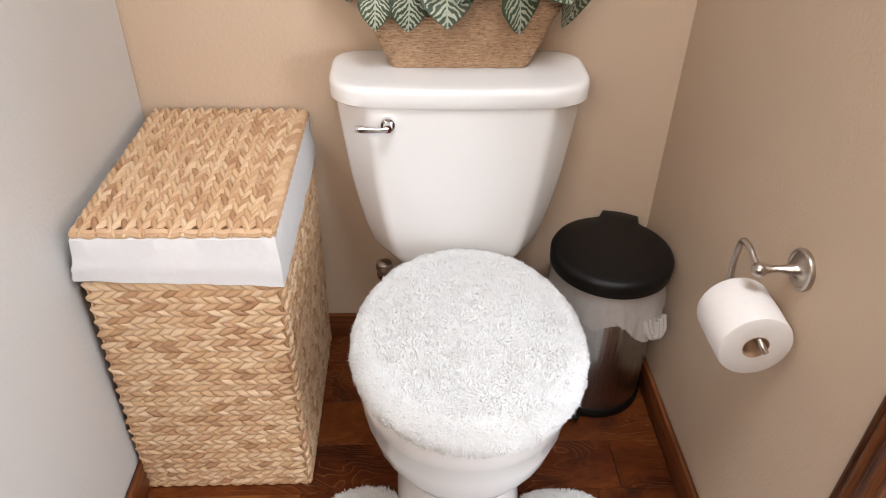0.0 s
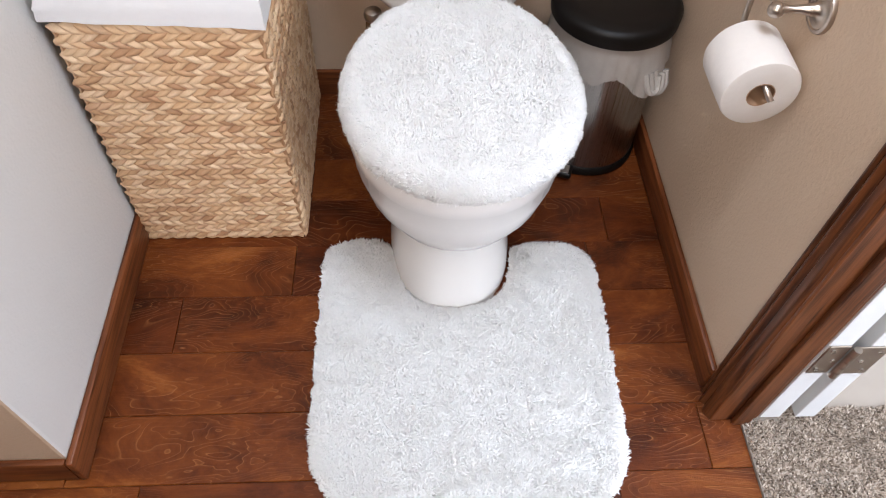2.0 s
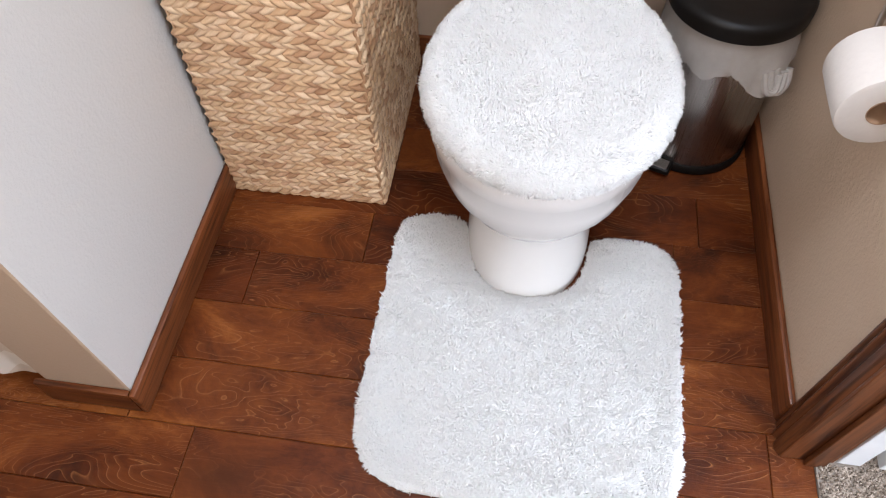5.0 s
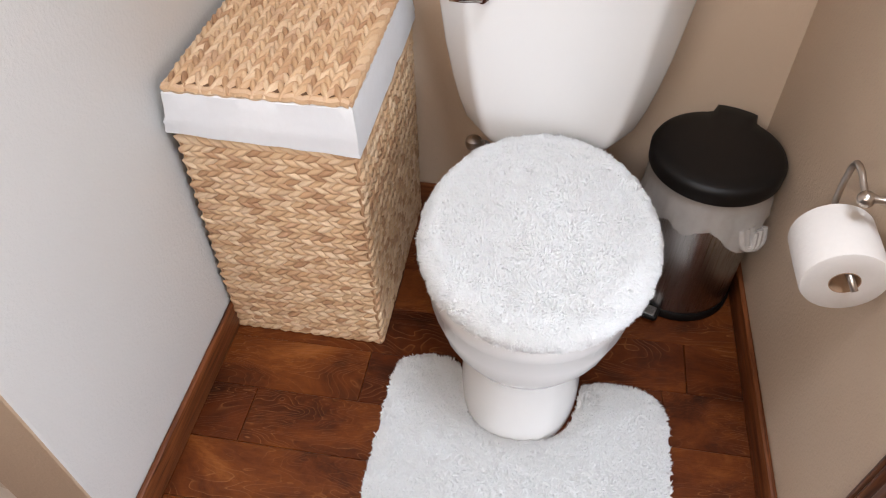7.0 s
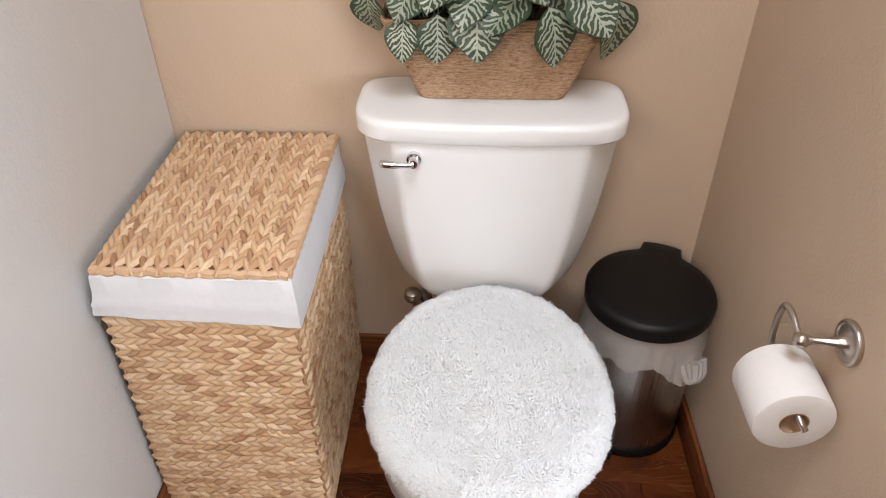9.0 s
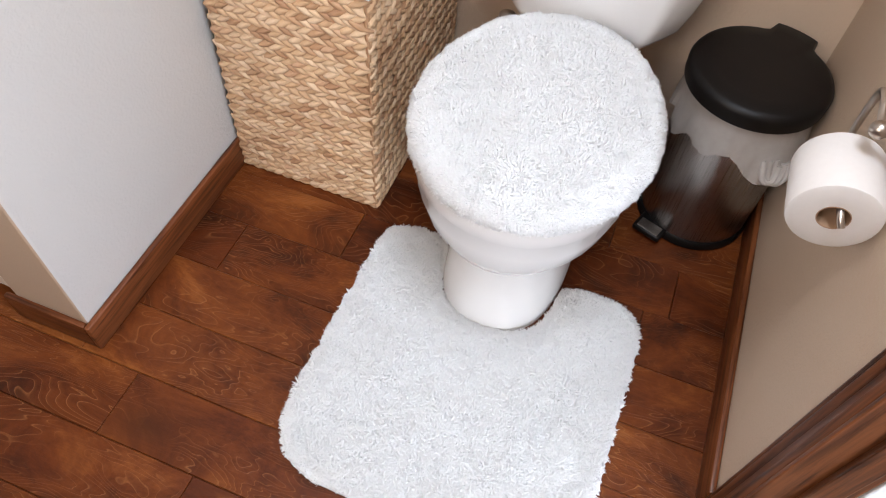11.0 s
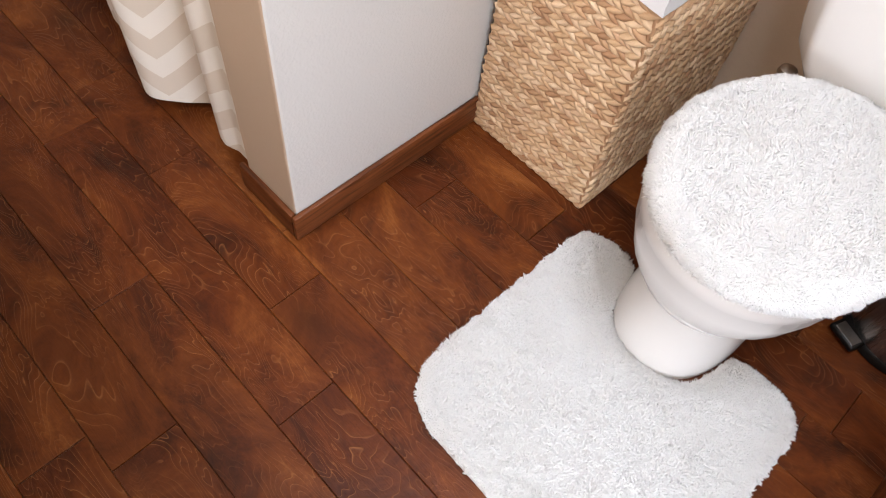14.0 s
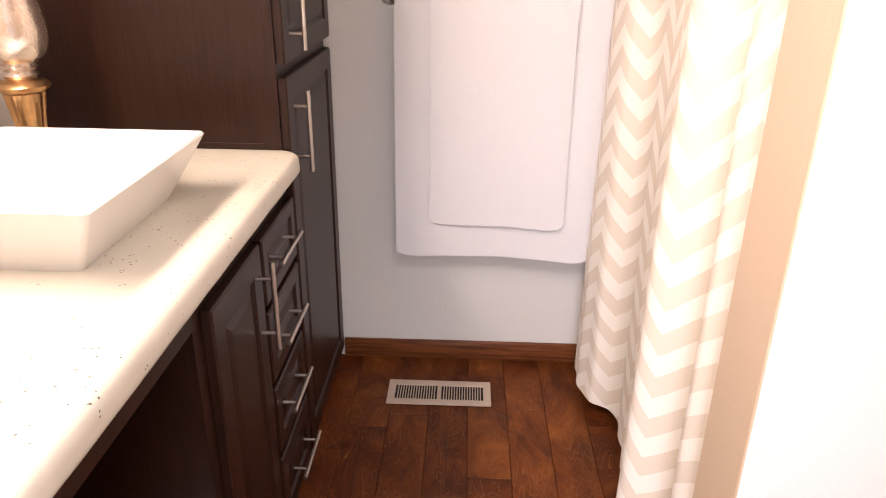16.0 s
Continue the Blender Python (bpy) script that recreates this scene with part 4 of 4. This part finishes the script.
unit = thing("door_cabinet", "dark espresso base cabinet with one panelled door", "cabinet", GROUPV)
part("body", box(-1.091, -0.745, YV + 0.002, YC - 0.021, 0.0, ZC - 0.051), ESPRESSO, unit)
d = front_panel("door", -1.083, -0.785, 0.045, 0.822, unit)
pull(d, -1.038, 0.700, 0.205, True)

unit = thing("knee_space_frame", "dark espresso apron and open knee space under the counter", "cabinet", GROUPV)
part("apron", box(-0.744, XR - 0.004, YC - 0.040, YC - 0.018, ZC - 0.13, ZC - 0.051), ESPRESSO, unit)
part("back_panel", box(-0.744, XR - 0.004, YV + 0.002, YV + 0.012, 0.0, ZC - 0.051), ESPRESSO, unit)

unit = thing("linen_cabinet", "tall dark espresso linen cabinet with stacked doors", "cabinet")
part("body", box(XF + 0.0145, -1.3965, YV + 0.002, YC - 0.021, 0.0, 2.20), ESPRESSO, unit)
part("side_rail", box(-1.3964, -1.3930, YV + 0.02, YC - 0.06, ZC + 0.001, ZC + 0.016, 0.001), ESPRESSO, unit)
d = front_panel("door", XF + 0.02, -1.404, 0.045, 1.108, unit)
pull(d, -1.465, 0.968, 0.205, True)
d = front_panel("door", XF + 0.02, -1.404, 1.140, 2.17, unit)
pull(d, -1.465, 1.268, 0.205, True)

# vessel sink
SX0, SX1, SY0, SY1, SH = -1.097, -0.627, -0.905, -0.490, 0.120
sink = thing("vessel_sink", "white rectangular vessel sink with flared sides", "sink")


def sink_ring(g, z):
    return place(rounded([(SX0 - g, SY0 - g), (SX1 + g, SY0 - g), (SX1 + g, SY1 + g), (SX0 - g, SY1 + g)], 0.012, 4), ZC + z)


part("basin", loft([sink_ring(-0.062, 0.0), sink_ring(-0.060, 0.004), sink_ring(-0.004, SH - 0.012), sink_ring(0.0, SH - 0.004), sink_ring(-0.003, SH), sink_ring(-0.012, SH), sink_ring(-0.016, SH - 0.006), sink_ring(-0.065, 0.035), sink_ring(-0.09, 0.028)]), CHINA, sink, smooth=True)
part("drain", lathe([(0.022, 0.0), (0.022, 0.003), (0.016, 0.004)], 24), CHROME, sink, smooth=True).matrix_basis = pose((SX0 + SX1) / 2, (SY0 + SY1) / 2, ZC + 0.028)

# candle holder
lamp = thing("candle_holder", "gold fluted candle holder with a mercury glass shade", "candle holder", at=(-1.215, -0.915, ZC))
part("foot", lathe([(0.05, 0.0), (0.05, 0.012), (0.03, 0.022), (0.024, 0.04)], 32), GOLD, lamp, smooth=True)
flute = []
for z, r in ((0.04, 0.026), (0.10, 0.030), (0.165, 0.040)):
    flute.append([(r * (1 + 0.07 * math.cos(10 * a)) * math.cos(a), r * (1 + 0.07 * math.cos(10 * a)) * math.sin(a), z) for a in [2 * math.pi * i / 60 for i in range(60)]])
part("fluted_stem", loft(flute), GOLD, lamp, smooth=True)
part("collar", lathe([(0.040, 0.165), (0.052, 0.172), (0.055, 0.180), (0.048, 0.188), (0.034, 0.192)], 32), GOLD, lamp, smooth=True)
part("glass_shade", lathe([(0.028, 0.192), (0.036, 0.202), (0.030, 0.210), (0.038, 0.218), (0.034, 0.224), (0.056, 0.242), (0.066, 0.265), (0.069, 0.290), (0.062, 0.335), (0.050, 0.38), (0.046, 0.42)], 40), MERCURY, lamp, smooth=True)

# floor vent
vent = thing("floor_vent", "tan enamelled floor register with two rows of slats", "floor vent")
VX0, VX1, VY0, VY1 = -1.818, -1.680, -0.217, 0.132
# thin near-black sheet painted as the shade below the slats; no duct is modelled
part("duct_shade", box(VX0 + 0.01, VX1 - 0.01, VY0 + 0.01, VY1 - 0.01, 0.0015, 0.0025), DARK, vent)
fr = bmesh.new()
box(VX0, VX0 + 0.028, VY0, VY1, 0.002, 0.008, 0.002, bm=fr)
box(VX1 - 0.028, VX1, VY0, VY1, 0.002, 0.008, 0.002, bm=fr)
box(VX0 + 0.0281, VX1 - 0.0281, VY0, VY0 + 0.026, 0.002, 0.008, 0.002, bm=fr)
box(VX0 + 0.0281, VX1 - 0.0281, VY1 - 0.026, VY1, 0.002, 0.008, 0.002, bm=fr)
ym = (VY0 + VY1) / 2
box(VX0 + 0.0281, VX1 - 0.0281, ym - 0.007, ym + 0.007, 0.002, 0.008, 0.002, bm=fr)
part("frame", fr, VENT, vent)
for y0, y1 in ((VY0 + 0.026, ym - 0.007), (ym + 0.007, VY1 - 0.026)):
    for k in range(1, 16):
        y = y0 + (y1 - y0) * k / 16
        part("slat", box(VX0 + 0.0282, VX1 - 0.0282, y - 0.0016, y + 0.0016, 0.0028, 0.0068), VENT, vent)

# towels on a bar
TXW = XF
bar = thing("towel_bar", "chrome towel bar fixed to the painted wall", "towel bar")
BZ = 1.262
part("rail", tube([(TXW + 0.065, -0.222, BZ), (TXW + 0.065, 0.482, BZ)], 0.008, 14), NICKEL, bar, smooth=True)
for y in (-0.215, 0.475):
    part("bracket", tube([(TXW + 0.0005, y, BZ), (TXW + 0.006, y, BZ), (TXW + 0.02, y, BZ), (TXW + 0.066, y, BZ)], [0.030, 0.028, 0.011, 0.012], 20), NICKEL, bar, smooth=True)


def towel(name, y0, y1, zlow, xg, thick, label, sag):
    """A folded towel hung over the rail."""
    t = thing(name, label, "towel", "white towels on the bar")
    b = bmesh.new()
    cols = 26
    grid = []
    for i in range(cols + 1):
        u = i / cols
        y = y0 + (y1 - y0) * u
        drop = zlow + 0.022 * (math.exp(-u * 28) + math.exp(-(1 - u) * 28)) + sag * math.sin(u * math.pi) + 0.014 * u * -1 + 0.004 * noise.noise((y * 9, 1, 2))
        col = []
        for x, z in ((xg, drop), (xg + thick * 0.5, drop - 0.004), (xg + thick, drop), (xg + thick * 1.02, drop + 0.35 * (BZ - drop)), (xg + thick, BZ - 0.06), (xg + thick * 0.9, BZ + 0.004), (xg + 0.004, BZ + 0.014 + xg * 0), (TXW + 0.055, BZ + 0.006), (TXW + 0.049, BZ - 0.05), (TXW + 0.047, drop + 0.05)):
            wob = 0.006 * noise.noise((y * 11, z * 4, x * 3)) + 0.003 * noise.noise((y * 30, z * 13, 7))
            edge = -0.006 * (math.exp(-u * 18) + math.exp(-(1 - u) * 18))
            col.append((x + (wob + edge if x > TXW + 0.055 else 0), y + 0.006 * noise.noise((z * 5, y, 4)), z))
        grid.append(col)
    vs = [[b.verts.new(p) for p in col] for col in grid]
    for a, c in zip(vs, vs[1:]):
        for i in range(len(a) - 1):
            b.faces.new((a[i], a[i + 1], c[i + 1], c[i]))
    for col in (vs[0], vs[-1][::-1]):
        b.faces.new(col)
    part("cloth", b, TERRY, t, smooth=True)


towel("bath_towel", -0.195, 0.445, 0.440, TXW + 0.074, 0.016, "large white terry bath towel folded over the bar", 0.018)
towel("hand_towel", -0.087, 0.344, 0.562, TXW + 0.0915, 0.014, "white terry hand towel hung over the bath towel", 0.010)

# shower curtain
curtain = thing("shower_curtain", "cream shower curtain with a pale tan chevron print", "shower curtain")
CM = 40
folds = smooth_line([(-1.968, 0.475, 0), (-1.90, 0.436, 0), (-1.755, 0.424, 0), (-1.667, 0.446, 0), (-1.618, 0.508, 0), (-1.50, 0.514, 0), (-1.33, 0.485, 0), (-1.175, 0.440, 0), (-1.10, 0.424, 0), (-1.04, 0.462, 0), (-0.988, 0.522, 0), (-0.945, 0.512, 0), (-0.912, 0.474, 0), (-0.875, 0.466, 0), (-0.835, 0.480, 0), (-0.800, 0.478, 0), (-0.780, 0.505, 0)], 22)
CN = len(folds) - 1
verts, uvs = [], []
s, prev = 0.0, None
for i, (x, yy, _) in enumerate(folds):
    if prev:
        s += math.hypot(x - prev[0], yy - prev[1])
    prev = (x, yy)
    low = 0.042 + 0.006 * math.sin(x * 14)
    for j in range(CM + 1):
        t = j / CM
        z = low + (2.08 - low) * t
        soft = 1 - 0.35 * t
        ripple = 0.004 * math.sin(x * 47 + 3 * t) * (1 - t) + 0.003 * noise.noise((x * 9, z * 3, 2.0))
        verts.append((min(x, -0.7775), 0.470 + (yy - 0.470) * soft + ripple, z))
        uvs.append((s + 0.124, z))
faces = [(i * (CM + 1) + j, i * (CM + 1) + j + 1, (i + 1) * (CM + 1) + j + 1, (i + 1) * (CM + 1) + j) for i in range(CN) for j in range(CM)]
cl = raw_part("cloth", verts, faces, CURTAIN, curtain, "", True)
lay = cl.data.uv_layers.new(name="cloth")
for lp in cl.data.loops:
    lay.data[lp.index].uv = uvs[lp.vertex_index]
rod = thing("curtain_rod", "metal curtain rod between the walls", "curtain rod")
part("rail", tube([(XF, 0.475, 2.10), (XP, 0.475, 2.10)], 0.0125, 14), NICKEL, rod, smooth=True)
tub = thing("bathtub", "white bathtub behind the shower curtain", "bathtub")
part("apron", box(XF + 0.014, XP - 0.002, 0.56, YB - 0.001, 0.0, 0.45, 0.02), CHINA, tub, smooth=True)

# basket in the knee space
bk = thing("towel_basket", "plaited basket holding a rolled white towel", "basket", at=(-0.480, -0.550, 0.0))
bx, by, bz = 0.125, 0.095, 0.20
# inner box coloured dark to stand for shade behind the basket's blades
part("shade_core", box(-bx * 0.7, bx * 0.7, -by * 0.7, by * 0.7, 0.004, bz - 0.03), bpy.data.materials["weave_shadow"], bk)
for nm, org, al, ou, ln, sd in (("front_weave", (bx, by, 0.0), (-1, 0, 0), (0, 1, 0), 2 * bx, 21), ("side_weave", (-bx, by, 0.0), (0, -1, 0), (-1, 0, 0), 2 * by, 22), ("end_weave", (bx, -by, 0.0), (0, 1, 0), (1, 0, 0), 2 * by, 23), ("back_weave", (-bx, -by, 0.0), (1, 0, 0), (0, -1, 0), 2 * bx, 24)):
    joined(nm, plait(org, al, (0, 0, 1), ou, ln, bz, 0.0275, 0.0205, sd), bk, "", 0.28, bz)
rim = rounded([(-bx, -by), (bx, -by), (bx, by), (-bx, by)], 0.02, 4)
part("rim", tube(place(rim, bz) + [(*rim[0], bz)], 0.008, 8, caps=False), STRAW, bk, smooth=True)
tw = thing("rolled_towel", "rolled white terry towel in the basket", "towel", at=(-0.480, -0.550, 0.17))
part("roll", tube(smooth_line([(-0.105, 0, 0.0), (-0.09, 0.0, 0.012), (0.0, 0.004, 0.016), (0.09, 0, 0.012), (0.105, 0, 0.0)], 5), [0.03] + [0.062 + 0.003 * math.sin(k) for k in range(19)] + [0.03], 20), TERRY, tw, smooth=True)


# ---- carpet ----
carpet = tagged(part("carpet", box(0.569, 3.40, -2.1, 2.7, -0.05, 0.004), CARPET_BACK), "speckled grey-beige bedroom carpet", "carpet", kind="structure")
crng = np.random.default_rng(12)
pts = []
for x, y in crng.random((60000, 2)) * (0.42, 0.66) + (0.571, -0.12):
    if XR < x < XR + 0.117 and not -0.243 < y < 0.519:
        continue
    pts.append((x, y, 0.003))
v, f = tufts(pts, [(0, 0, 1)] * len(pts), 0.0075, 0.0019, 14, 0.45)
tagged(raw_part("pile", v, f, CARPET, carpet), kind="stuff")

# ---- floor planks ----
floor = tagged(part("floor", box(XF - 0.05, 0.5685, YV - 0.05, YB + 0.05, -0.06, -0.006), UNDER), "dark brown hand-scraped wooden plank floor", "floor", kind="structure")
KNOWN = {0: (-0.940, -0.507, 0.320), -1: (-1.155, -0.308, 0.104), -2: (-0.725, -0.102), -3: (-1.267, -0.431), -4: (-0.922,), -5: (-1.561, -1.132), -6: (-0.717,), 1: (0.494,), 3: (-0.500,), 4: (-0.282, 0.345), 5: (0.397,), 6: (0.241,), 2: (-0.86, 0.20)}
frng = random.Random(5)
PW = 0.127


def plank(x0, x1, y0, y1):
    g, e, top = 0.0003, 0.0013, frng.uniform(-0.0006, 0.0005)
    lx, ly = (x1 - x0) / 2 - g, (y1 - y0) / 2 - g
    verts = [(-lx, -ly, -0.006), (lx, -ly, -0.006), (lx, ly, -0.006), (-lx, ly, -0.006), (-lx, -ly, -0.0018), (lx, -ly, -0.0018), (lx, ly, -0.0018), (-lx, ly, -0.0018),
             (-lx + e, -ly + e, 0), (lx - e, -ly + e, 0), (lx - e, ly - e, 0), (-lx + e, ly - e, 0)]
    faces = [(8, 9, 10, 11)]
    for a in (0, 4):
        faces += [(a, a + 1, a + 5, a + 4), (a + 1, a + 2, a + 6, a + 5), (a + 2, a + 3, a + 7, a + 6), (a + 3, a, a + 4, a + 7)]
    ob = raw_part("plank", verts, faces, PLANK, floor)
    ob.location = ((x0 + x1) / 2, (y0 + y1) / 2, top)


for k in range(-11, 9):
    y1 = 0.435 - PW * -k if k < 0 else 0.435 + PW * k
    y0 = y1 - PW
    y0c, y1c = max(y0, YV), min(y1, YB)
    if y1c - y0c < 0.01:
        continue
    xs = sorted(KNOWN.get(k, ()))
    left, right = XF, 0.5685
    cuts = list(xs)
    x = xs[0] if xs else frng.uniform(-0.2, 0.4)
    if not xs:
        cuts.append(x)
    while x - left > 0.75:
        x -= frng.uniform(0.30, 0.72)
        cuts.append(x)
    x = max(xs) if xs else cuts[0]
    while right - x > 0.9:
        x += frng.uniform(0.4, 0.7)
        cuts.append(x)
    cuts = sorted(c for c in cuts if left + 0.06 < c < right - 0.05)
    for a, c in zip([left] + cuts, cuts + [right]):
        plank(a, c, y0c, y1c)
